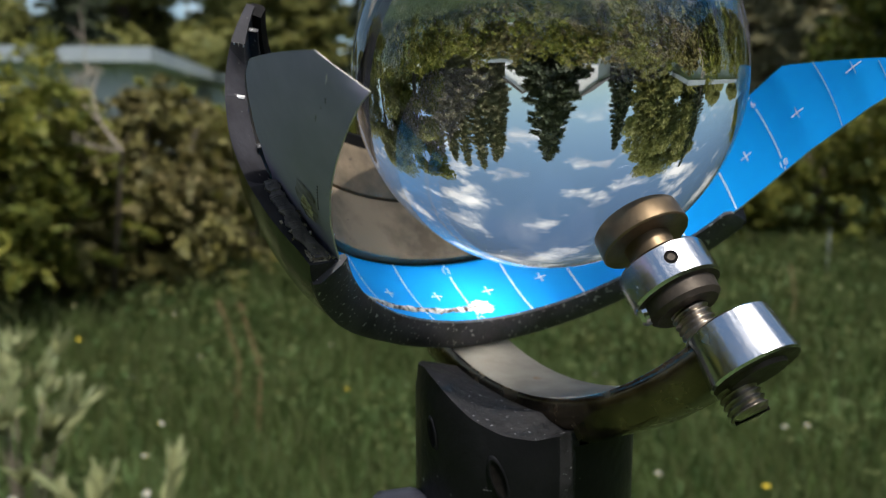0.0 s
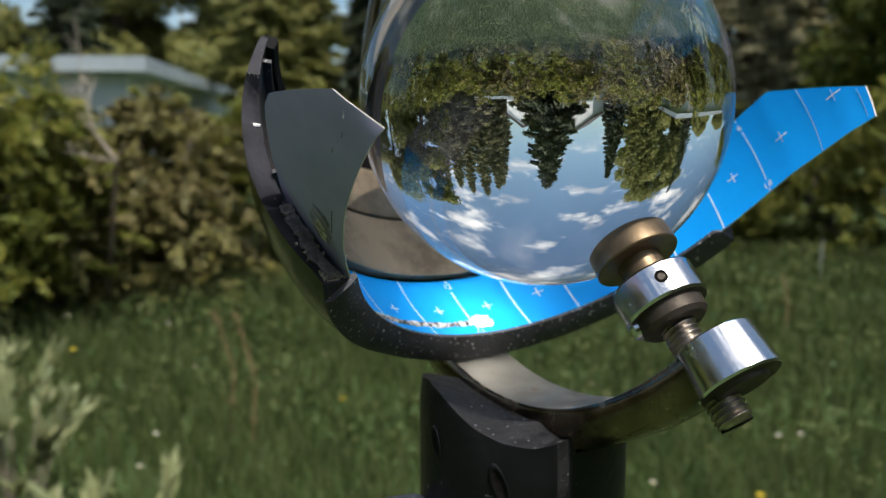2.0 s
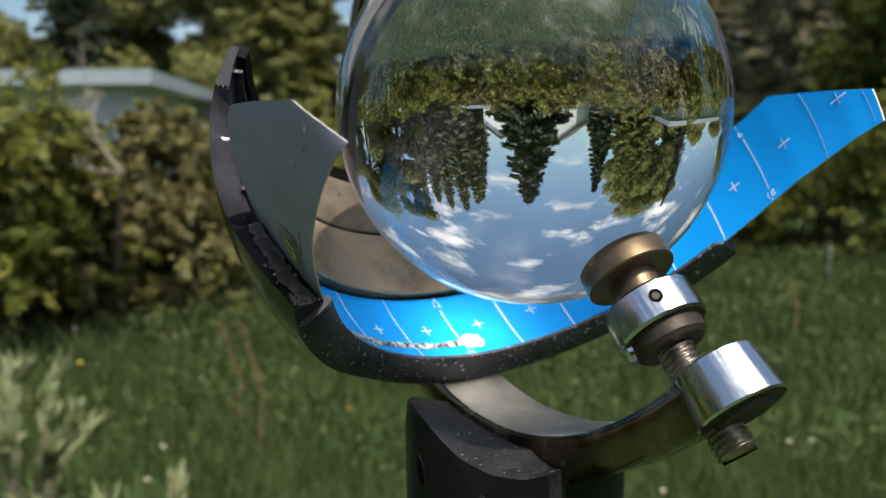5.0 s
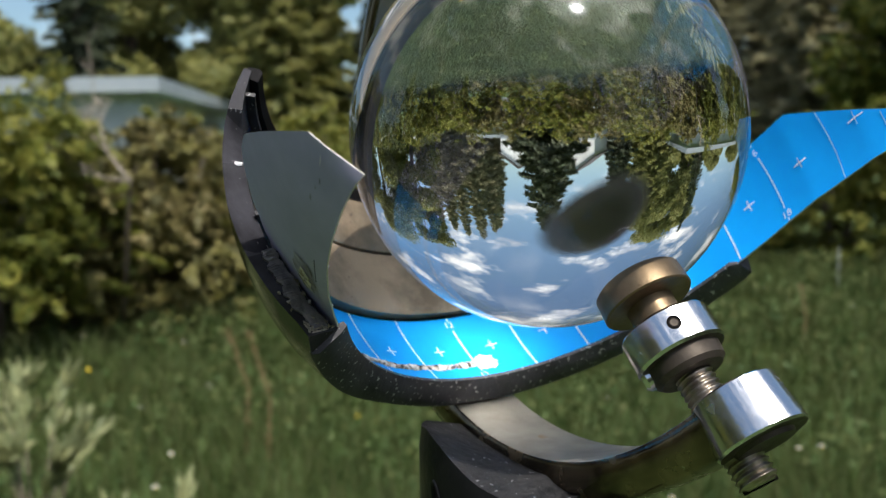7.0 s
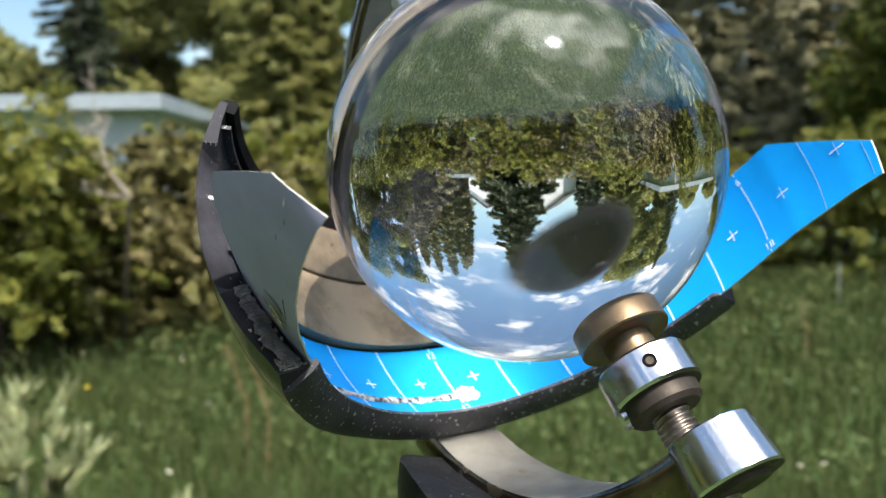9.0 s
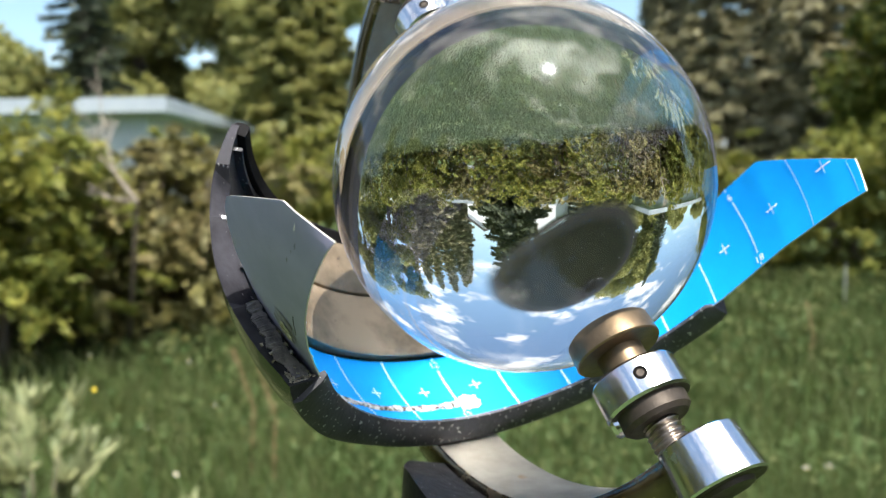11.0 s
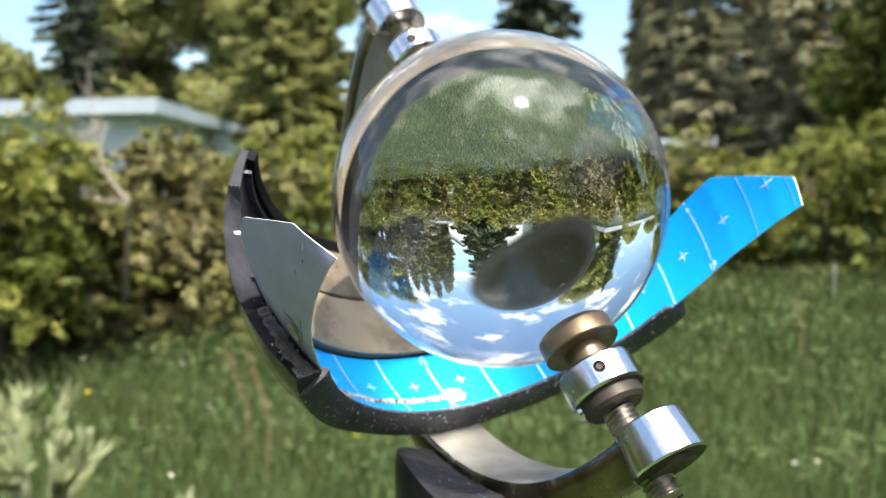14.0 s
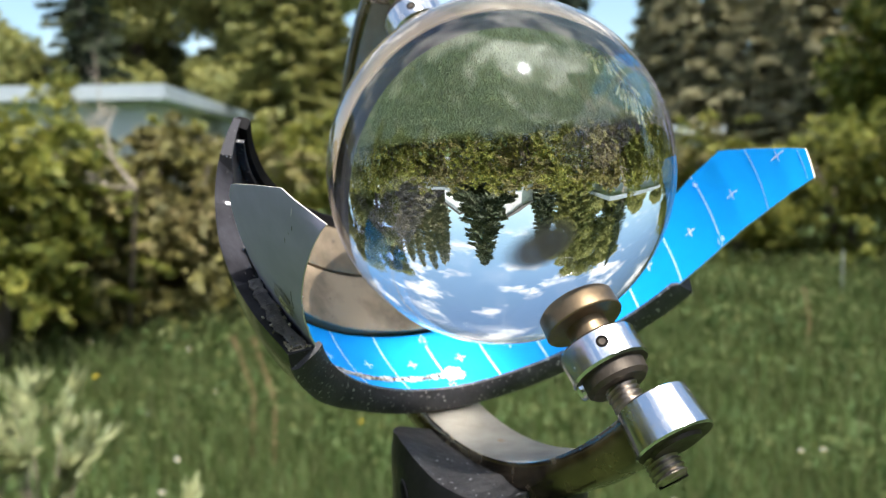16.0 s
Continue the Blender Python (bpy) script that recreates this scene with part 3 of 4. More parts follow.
printed("18", 6, 24.4, 0.0024)
printed("SOUTHERN HEMISPHERE", 1.95, 7.0, 0.0018)
printed("NORTHERN HEMISPHERE", -1.85, 26.3, 0.0018)


def scorch():
    bm = bmesh.new()
    rng = random.Random(4)
    rows = []
    n = 150
    for i in range(n + 1):
        h = -4.9 + 5.06 * i / n
        d = 20.9 + 0.12 * math.sin(i * 0.21)
        wdt = (0.75 + 0.35 * math.sin(i * 0.37) * rng.random() + 0.3 * rng.random()) * (1 if i < n - 6 else (n - i + 1) / 7)
        row = []
        for k in range(7):
            f = k / 6 * 2 - 1
            lift = 0.004 + 0.010 * (1 - f * f) * (0.5 + rng.random())
            row.append(bm.verts.new(card_dec(h, d + f * wdt, lift)))
        rows.append(row)
    for a, b in zip(rows, rows[1:]):
        for k in range(6):
            bm.faces.new((a[k], a[k + 1], b[k + 1], b[k]))
    ob = part("burn_trace", bm, ASH, card, "ashy burnt line left by the sun")
    # white patch painted for the focused sun's glare at the burning point
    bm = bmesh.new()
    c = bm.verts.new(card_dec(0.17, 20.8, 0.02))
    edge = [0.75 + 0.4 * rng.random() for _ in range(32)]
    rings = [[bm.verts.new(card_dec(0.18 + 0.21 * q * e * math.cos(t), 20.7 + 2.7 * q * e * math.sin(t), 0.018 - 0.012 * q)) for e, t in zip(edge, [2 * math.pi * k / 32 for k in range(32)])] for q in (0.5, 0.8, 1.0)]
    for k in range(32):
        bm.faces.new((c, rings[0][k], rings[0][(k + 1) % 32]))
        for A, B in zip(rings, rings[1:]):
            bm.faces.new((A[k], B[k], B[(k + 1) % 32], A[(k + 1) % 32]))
    part("sun_glare_spot", bm, SUN_GLARE, card, "white patch coloured in for the focused sun's glare")
    # a dotted row of pin pricks on the back, dark discs for their shade
    for k in range(9):
        at = card_dec(-5.45 - 0.056 * k, 24.5, -0.0098)
        out = (at - BALL).normalized()
        part("pin_prick", lathe([(0.0, 0.00022), (0.00005, 0.0)], at, out, 8), RECESS_SHADE, card)
    # the patch burnt right through near the end, seen from behind
    bm = bmesh.new()
    wob = [0.75 + 0.45 * rng.random() for _ in range(28)]
    rings = [[bm.verts.new(card_dec(-5.24 + 0.24 * q * w * math.cos(t), 22.1 + 1.5 * q * w * math.sin(t), -0.022 + 0.006 * rng.random())) for w, t in zip(wob, [2 * math.pi * k / 28 for k in range(28)])] for q in (0.08, 0.35, 0.7, 1.0)]
    for A, B in zip(rings, rings[1:]):
        for k in range(28):
            bm.faces.new((A[k], B[k], B[(k + 1) % 28], A[(k + 1) % 28]))
    m = bmesh.new()
    wob = [0.8 + 0.4 * rng.random() for _ in range(28)]
    halo = [[m.verts.new(card_dec(-5.30 + 0.36 * q * w * math.cos(t), 21.6 + 2.6 * q * w * math.sin(t), -0.0128)) for w, t in zip(wob, [2 * math.pi * k / 28 for k in range(28)])] for q in (0.06, 0.3, 0.55, 0.8, 1.0)]
    for A, B in zip(halo, halo[1:]):
        for k in range(28):
            m.faces.new((A[k], B[k], B[(k + 1) % 28], A[(k + 1) % 28]))
    part("scorch_halo", m, SINGED, card, "browned card round the burn")
    for h, d, ln in SMUDGES:
        m = bmesh.new()
        q = [m.verts.new(card_dec(h + 0.06 * ln * x * (0.7 + 0.6 * rng.random()) + 0.012 * y, d + 0.16 * y * (0.6 + 0.8 * rng.random()) + 0.2 * x * ln, -0.0105)) for x, y in ((-1, 0), (-0.5, 0.7), (0.1, 0.9), (0.8, 0.5), (1, 0), (0.4, -0.6), (-0.3, -0.9))]
        m.faces.new(q)
        part("smudge", m, SMUDGE, card, "dark smudge on the grey back", smooth=False)
    m = bmesh.new()
    m.faces.new([m.verts.new(card_dec(TEAR[0] + x, TEAR[1] + y, l)) for x, y, l in ((0.0, 0.0, -0.011), (0.05, 0.4, -0.018), (0.06, 0.9, -0.028), (0.03, 0.85, -0.030), (0.01, 0.35, -0.018))])
    part("torn_flap", m, CARD_EDGE, card, "small torn flap", smooth=False)
    part("burn_patch", bm, SCORCH_PATCH, card, "frayed burnt patch on the card's back")


SMUDGES = [(-7.0, 22.5, 0.45), (-6.75, 22.0, 0.6), (-6.9, 22.2, 0.25)]
TEAR = (-7.22, 21.2)
SINGED = material("singed_card", (0.10, 0.075, 0.055), (0.40, 0.355, 0.46), rough=0.8, scale=130, lo=0.36, hi=0.62)
SMUDGE = material("grey_smudge", (0.12, 0.115, 0.12), (0.22, 0.21, 0.22), rough=0.8, scale=600)
# white base colour that stands in for the focused sun's glare
SUN_GLARE = material("sun_glare_white", (0.78, 0.78, 0.77), (0.88, 0.88, 0.86), rough=0.95, scale=700, bump=0.5, bump_scale=1600)
SCORCH_PATCH = material("frayed_burn", (0.26, 0.19, 0.12), (0.70, 0.62, 0.50), rough=0.95, scale=420, lo=0.38, hi=0.58, bump=0.6, bump_scale=1500)
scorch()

# ---- post ----
POST_X, POST_Y = 0.0226, 0.2205
post = thing("mounting_post", (POST_X, POST_Y, 0), "black post with slotted head clamping the curved arm", "post")


def arm_under(x, y, drop=1.86):
    d = Vector((x - BALL.x, y - BALL.y, 0))
    flat = Vector((WEST.x, WEST.y, 0)).normalized()
    along = d - d.dot(flat) * flat
    return BALL.z - math.sqrt(max((drop * R) ** 2 - along.length_squared, 0))


def cheek_top(x, y):
    a = math.degrees(math.atan2(y - POST_Y, x - POST_X))
    a = a - 360 if a > 0 else a
    return lerp_table(a, [(-200, 1.384), (-172, 1.3868), (-160, 1.3880), (-147, 1.3860), (-137, 1.3834), (-122, 1.379), (-107, 1.3763), (-92, 1.3754), (-80, 1.3765)])


def post_body():
    bm = bmesh.new()
    seg, rr = 56, 0.0285
    rows = []
    down = 2.0 * R
    for z in (0.0, 0.6, 1.2, 1.30, None):
        row = []
        for k in range(seg):
            t = 2 * math.pi * k / seg
            x, y = POST_X + rr * math.cos(t), POST_Y + rr * math.sin(t)
            if z is None:
                # head hollowed to the curve of the arm, higher beside it
                deg = math.degrees(t) - 360 if t > 1e-6 else 0.0
                zz = arm_under(x, y)
                row.append(bm.verts.new((x, y, zz)))
            else:
                row.append(bm.verts.new((x, y, z)))
        rows.append(row)
    for a, b in zip(rows, rows[1:]):
        for k in range(seg):
            bm.faces.new((a[k], a[(k + 1) % seg], b[(k + 1) % seg], b[k]))
    top = bm.verts.new((POST_X, POST_Y, BALL.z - 1.86 * R))
    for k in range(seg):
        bm.faces.new((rows[-1][k], rows[-1][(k + 1) % seg], top))
    bm.faces.new(rows[0][::-1])
    bmesh.ops.recalc_face_normals(bm, faces=bm.faces)
    return sharp(part("post_body", bm, POST, post, "smooth black post"), 40)


post_body()


CHEEK_TOP = material("scratched_black_edge", (0.007, 0.007, 0.008), (0.026, 0.025, 0.027), rough=0.5, rough_to=0.7, spec=0.35, scale=150, bump=0.9, bump_scale=420, fine=(800, 0.66, (0.28, 0.28, 0.29)))


def cheek_block(a0, a1, r1, low, n=40):
    """A cheek wrapped on the post between two bearings; its worn top slopes in to meet the arm's side."""
    flat = Vector((WEST.x, WEST.y, 0)).normalized()

    def at(u, v, inside):
        t = radians(a0 + (a1 - a0) * u)
        p = Vector((POST_X + r1 * math.cos(t), POST_Y + r1 * math.sin(t), 0))
        top = cheek_top(p.x, p.y)
        if inside:
            d = (p - BALL).dot(flat)
            p -= flat * (d - math.copysign(min(abs(d), 0.0098), d))
            top = min(top + 0.0012, arm_under(p.x, p.y, 1.70))
        elif v > 0.99:
            p = Vector((POST_X, POST_Y, 0)).lerp(p, 0.975)
        p.z = low + (top - low) * v ** 0.25
        return p
    return grid_solid(lambda u, v: at(u, v, False), n, 12, lambda u, v: at(u, v, True), (0, 1, 2))


sharp(part("cheek", cheek_block(-196, -80, 0.0300, 1.10), [POST, LIP, CHEEK_TOP], post, "black cheek of the clamp, scratched along its edge"), 40)
for ang, z, tall in ((-108, 1.3655, 0.0062), (-147, 1.3725, 0.0045)):
    t = radians(ang)
    out = Vector((math.cos(t), math.sin(t), 0))
    side = Vector((-out.y, out.x, 0))
    lean = (Vector((0, 0, 1)) * 0.95 - side * 0.3).normalized()
    at = Vector((POST_X, POST_Y, z)) + out * 0.0300
    bm = bmesh.new()
    ring = []
    for rr, lift in ((1.0, 0.0), (0.86, 0.0006), (0.72, 0.0001), (0.0, 0.00012)):
        ring.append([bm.verts.new(at + out * lift + (lean * math.cos(6.2832 * k / 24) * tall + side * math.sin(6.2832 * k / 24) * tall * 0.36) * rr) for k in range(24)])
    for A, B in zip(ring, ring[1:]):
        for k in range(24):
            f = bm.faces.new((A[k], A[(k + 1) % 24], B[(k + 1) % 24], B[k]))
            f.material_index = 1 if A is ring[2] else 0
    # the slot's inner shade is coloured on; its floor is flush
    part("slot", bm, [POST, RECESS_SHADE], post, "slot with a raised lip, its inner shade coloured dark")
sharp(part("clamp_knob", lathe([(-0.004, 0.0), (-0.004, 0.010), (0.002, 0.0125), (0.010, 0.0125), (0.013, 0.0105), (0.014, 0.0)], (POST_X - 0.0285, POST_Y - 0.010, 1.342), (-0.85, -0.5, 0.1), 40), KNOB, post, "dull grey-blue clamping knob"), 40)


glass_ball()


# ---- garden ----
GRASS = material("meadow_grass", (0.050, 0.098, 0.023), (0.086, 0.130, 0.033), rough=0.6, spec=0.2, scale=0.8, island=(0.115, 0.126, 0.050), sub=0.3)
HERB = material("meadow_herbs", (0.046, 0.102, 0.030), (0.082, 0.135, 0.045), rough=0.6, spec=0.2, scale=1.5, island=(0.15, 0.16, 0.055), sub=0.3)
SOIL = material("turf", (0.04, 0.08, 0.02), (0.075, 0.115, 0.03), rough=0.95, scale=2.5, bump=0.5, bump_scale=30)
BARK = material("bark", (0.09, 0.07, 0.05), (0.16, 0.13, 0.10), rough=0.9, scale=8, bump=0.6, bump_scale=40)
TWIG = material("bare_twig", (0.27, 0.225, 0.18), (0.36, 0.31, 0.26), rough=0.9, scale=20)
L_CEDAR = material("cedar_foliage", (0.225, 0.24, 0.042), (0.385, 0.35, 0.072), rough=0.6, spec=0.3, scale=1.6, island=(0.096, 0.127, 0.023), sub=0.35)
L_DARK = material("dark_foliage", (0.097, 0.127, 0.038), (0.194, 0.203, 0.060), rough=0.6, scale=1.4, island=(0.049, 0.068, 0.021), sub=0.30)
L_BROWN = material("dry_foliage", (0.30, 0.235, 0.10), (0.25, 0.235, 0.05), rough=0.7, scale=1.6, island=(0.105, 0.105, 0.035), sub=0.2)
L_TREE = material("tree_foliage", (0.30, 0.295, 0.080), (0.43, 0.39, 0.12), rough=0.6, scale=0.7, island=(0.17, 0.19, 0.055), sub=0.40)
L_SPRUCE = material("spruce_needles", (0.36, 0.34, 0.18), (0.50, 0.45, 0.25), rough=0.6, scale=0.8, island=(0.19, 0.185, 0.105), sub=0.25)
L_FIR = material("fir_needles", (0.055, 0.078, 0.036), (0.105, 0.120, 0.055), rough=0.6, scale=0.9, island=(0.03, 0.042, 0.022), sub=0.2)
L_PALE = material("silvery_leaves", (0.38, 0.39, 0.18), (0.46, 0.46, 0.24), rough=0.6, scale=4, island=(0.22, 0.26, 0.12), sub=0.3)
WHITE_WALL = material("white_render", (0.8, 0.8, 0.77), (0.86, 0.86, 0.83), rough=0.85, scale=2, bump=0.1, bump_scale=60)
GREY_WALL = material("pale_blue_siding", (0.50, 0.52, 0.55), (0.58, 0.59, 0.61), rough=0.7, scale=1.5)
FASCIA = material("pale_fascia", (0.38, 0.43, 0.47), (0.48, 0.53, 0.55), rough=0.5, scale=1.5)
ROOF = material("dark_shingle", (0.07, 0.065, 0.06), (0.12, 0.11, 0.10), rough=0.9, scale=6, bump=0.3, bump_scale=40)
PETAL_W = material("white_petals", (0.5, 0.5, 0.47), rough=0.6)
PETAL_Y = material("yellow_petals", (0.75, 0.55, 0.03), rough=0.6)
PANE = material("window_pane", (0.03, 0.035, 0.04), rough=0.05)


def quads_mesh(name, centre, along, across, mat, parent=None, label=""):
    """Many four-cornered leaves in one mesh: middle, half length and half breadth of each."""
    n = len(centre)
    v = np.empty((n, 4, 3))
    v[:, 0], v[:, 2] = centre - along, centre + along
    v[:, 1], v[:, 3] = centre + across - 0.15 * along, centre - across - 0.15 * along
    return loose_mesh(name, v.reshape(-1, 3), np.arange(4 * n).reshape(n, 4), mat, parent, label)


def loose_mesh(name, verts, faces, mat, parent=None, label=""):
    me = bpy.data.meshes.new(name)
    if parent is not None:
        verts = verts - np.array(BASES[parent])
    k = faces.shape[1]
    me.vertices.add(len(verts))
    me.vertices.foreach_set("co", np.ascontiguousarray(verts, dtype=np.float32).ravel())
    me.loops.add(faces.size)
    me.loops.foreach_set("vertex_index", np.ascontiguousarray(faces, dtype=np.int32).ravel())
    me.polygons.add(len(faces))
    me.polygons.foreach_set("loop_start", np.arange(0, faces.size, k, dtype=np.int32))
    me.update(calc_edges=True)
    me.materials.append(mat)
    ob = new(name, me)
    if parent is not None:
        ob.parent = parent
        BASES[ob] = BASES[parent]
    return tagged(ob, label)


def unit(a):
    return a / np.maximum(np.linalg.norm(a, axis=-1, keepdims=True), 1e-9)


def leaves(rng, centre, size, face, slim=0.45, loose=0.7, along=None):
    """Leaf axes for the centres given: leaves face roughly along face, or lie along the way given."""
    n = len(centre)
    f = unit(face + rng.normal(size=(n, 3)) * loose)
    d = unit(np.cross(f, rng.normal(size=(n, 3)))) if along is None else unit(along + rng.normal(size=(n, 3)) * 0.45)
    e = unit(np.cross(f, d))
    s = size * rng.uniform(0.6, 1.3, (n, 1))
    return d * s, e * s * slim


def tube_bm(bm, a, b, ra, rb, seg=7):
    a, b = Vector(a), Vector(b)
    ax = (b - a).normalized()
    u = ax.orthogonal().normalized()
    v = ax.cross(u)
    A = [bm.verts.new(a + ra * (math.cos(6.2832 * k / seg) * u + math.sin(6.2832 * k / seg) * v)) for k in range(seg)]
    B = [bm.verts.new(b + rb * (math.cos(6.2832 * k / seg) * u + math.sin(6.2832 * k / seg) * v)) for k in range(seg)]
    for k in range(seg):
        bm.faces.new((A[k], A[(k + 1) % seg], B[(k + 1) % seg], B[k]))
    bm.faces.new(B)


def ground_height(x, y):
    return 0.03 * np.sin(x * 0.7 + 1.0) * np.cos(y * 0.6)


def ground():
    n = 120
    g = np.linspace(-1, 1, n)
    g = np.sign(g) * np.abs(g) ** 3 * 600
    X, Y = np.meshgrid(g, g, indexing="ij")
    Z = np.where(np.hypot(X, Y) < 40, ground_height(X, Y), 0)
    v = np.stack([X, Y, Z], -1).reshape(-1, 3)
    i = np.arange(n * n).reshape(n, n)
    f = np.stack([i[:-1, :-1], i[1:, :-1], i[1:, 1:], i[:-1, 1:]], -1).reshape(-1, 4)
    ob = loose_mesh("ground", v, f, SOIL)
    tagged(ob, "green meadow turf reaching to the hedges", "ground", kind="structure")


ground()


def grass():
    rng = np.random.default_rng(3)
    n = 230000
    r = 0.35 + 13.5 * rng.random(n) ** 0.75
    a = rng.random(n) * 2 * math.pi
    front = rng.random(n) < 0.62
    a = np.where(front, math.pi / 2 + rng.normal(size=n) * 0.75, a)
    x, y = r * np.cos(a), 0.2 + r * np.sin(a)
    z = ground_height(x, y)
    patch = 0.5 + 0.5 * np.sin(x * 2.1 + 2 * np.sin(y * 1.3)) * np.cos(y * 1.7 + x)
    h = (0.08 + 0.24 * rng.random(n) ** 1.8) * (0.7 + 0.6 * patch)
    w = 0.0016 + 0.0009 * r * rng.uniform(0.5, 1.2, n)
    t = rng.random(n) * 2 * math.pi
    bend = h * rng.uniform(0.1, 0.75, n)
    s = rng.random(n) * 2 * math.pi
    base = np.stack([x, y, z - 0.01], 1)
    side = np.stack([np.cos(t), np.sin(t), 0 * t], 1) * w[:, None]
    lean = np.stack([np.cos(s), np.sin(s), 0 * s], 1) * bend[:, None]
    upv = np.array([0, 0, 1.0]) * h[:, None]
    v = np.empty((n, 5, 3))
    v[:, 0], v[:, 1] = base - side, base + side
    v[:, 2], v[:, 3] = base + 0.55 * upv + 0.3 * lean + 0.7 * side, base + 0.55 * upv + 0.3 * lean - 0.7 * side
    v[:, 4] = base + upv * 0.95 + lean
    v = v.reshape(-1, 3)
    k = np.arange(n)[:, None] * 5
    f = np.concatenate([k + np.array([0, 1, 2]), k + np.array([0, 2, 3]), k + np.array([3, 2, 4])])
    tagged(loose_mesh("meadow_grass", v, f, GRASS), "long green meadow grass, uneven and unmown", "grass", kind="stuff")


grass()


def herbs():
    rng = np.random.default_rng(8)
    n = 60000
    r = 0.5 + 11.5 * rng.random(n) ** 0.7
    a = np.where(rng.random(n) < 0.7, math.pi / 2 + rng.normal(size=n) * 0.7, rng.random(n) * 6.2832)
    x, y = r * np.cos(a), 0.2 + r * np.sin(a)
    clump = np.sin(x * 3.1 + 1.5 * np.sin(y * 2.3)) + np.sin(y * 3.7 + x * 1.1)
    keep = clump > rng.normal(size=n) * 0.5
    x, y, r = x[keep], y[keep], r[keep]
    pts = np.stack([x, y, ground_height(x, y) + 0.06 + 0.2 * rng.random(len(x))], 1)
    al, ac = leaves(rng, pts, 1.0, np.array([0, 0, 0.9]), 0.6)
    s = (0.010 + 0.0028 * r)[:, None]
    tagged(quads_mesh("meadow_herbs", pts, al * s, ac * s, HERB), "clover and broad-leaved herbs among the grass", "herbs", kind="stuff")


herbs()


def bush(x, y, wide, high, mat, seed, n=13000, leaf=0.042, label="", name="hedge_bush", group="hedge round the meadow"):
    rng = np.random.default_rng(seed)
    ob = thing(name, (x, y, float(ground_height(x, y))), label, "bush", group)
    bm = bmesh.new()
    rr = random.Random(seed)
    for _ in range(9):
        t, m = rr.random() * 6.28, rr.uniform(0.2, 0.75)
        mid = (x + 0.3 * m * wide * math.cos(t), y + 0.3 * m * wide * math.sin(t), high * 0.45)
        tube_bm(bm, (x + 0.1 * math.cos(t), y + 0.1 * math.sin(t), -0.05), mid, 0.03, 0.02, 6)
        tube_bm(bm, mid, (x + m * wide * math.cos(t), y + m * wide * math.sin(t), high * rr.uniform(0.6, 0.92)), 0.02, 0.006, 6)
    part("trunk", bm, BARK, ob)
    k = 34
    c = np.stack([rng.normal(size=k) * wide * 0.42, rng.normal(size=k) * wide * 0.42, rng.random(k) ** 0.8 * high * 0.9 + 0.08], 1)
    rad = rng.uniform(0.2, 0.42, k) * min(wide, high)
    # sprays droop outward from the clumps, each a fan of small leaves
    m = n // 34
    of = rng.integers(0, k, m)
    d = unit(rng.normal(size=(m, 3)) + np.array([0, 0, 0.25]))
    start = c[of] + d * (rad[of] * rng.uniform(0.45, 0.95, m))[:, None]
    run = unit(d * np.array([1, 1, 0.5]) + np.array([0, 0, -0.25]) + 0.35 * rng.normal(size=(m, 3)))
    across = unit(np.cross(run, rng.normal(size=(m, 3)) * 0.5 + np.array([0, 0, 1.0])))
    reach = rng.uniform(0.12, 0.27, m)
    w = rng.integers(0, m, n)
    f = rng.random(n) ** 0.8
    pts = start[w] + run[w] * (f * reach[w])[:, None] + across[w] * (rng.normal(size=n) * 0.34 * reach[w] * (1.1 - f))[:, None] + rng.normal(size=(n, 3)) * 0.012
    pts[:, 2] = np.abs(pts[:, 2] - 0.3 * reach[w] * f * f)
    pts += np.array([x, y, 0])
    al, ac = leaves(rng, pts, leaf, d[w] * 0.7 + np.array([0, 0, 0.7]), 0.5, 0.5, run[w])
    quads_mesh("foliage", pts, al, ac, mat, ob)
    return ob


def broadleaf(x, y, high, wide, mat, seed, n=26000, leaf=0.15, label="leafy green tree with a broad crown behind the hedge", base=0.2):
    rng = np.random.default_rng(seed)
    rr = random.Random(seed)
    ob = thing("tree", (x, y, 0), label, "tree")
    bm = bmesh.new()
    tube_bm(bm, (x, y, -0.1), (x, y, high * 0.4), 0.03 * high, 0.02 * high, 10)
    tube_bm(bm, (x, y, high * 0.4), (x + 0.2, y, high * 0.85), 0.02 * high, 0.004 * high, 8)
    k = 46
    t = rng.random(k) * 6.28
    hz = base + (0.95 - base) * rng.random(k)
    spread = wide * np.sqrt(np.clip(1 - ((hz - 0.5) / 0.52) ** 2, 0.03, 1)) * rng.uniform(0.35, 1.0, k)
    c = np.stack([spread * np.cos(t), spread * np.sin(t), hz * high], 1)
    for i in range(0, k, 4):
        tube_bm(bm, (x, y, c[i, 2] * 0.7), (x + c[i, 0] * 0.9, y + c[i, 1] * 0.9, c[i, 2]), 0.007 * high, 0.002 * high, 6)
    part("trunk", bm, BARK, ob)
    rad = rng.uniform(0.22, 0.4, k) * wide
    which = rng.integers(0, k, n)
    d = unit(rng.normal(size=(n, 3)))
    d[:, 2] *= 0.75
    pts = c[which] + d * (rad[which] * rng.uniform(0.5, 1.08, n))[:, None] + np.array([x, y, 0])
    al, ac = leaves(rng, pts, leaf, d * 0.9 + np.array([0, 0, 0.5]), 0.5)
    quads_mesh("crown", pts, al, ac, mat, ob)
    return ob


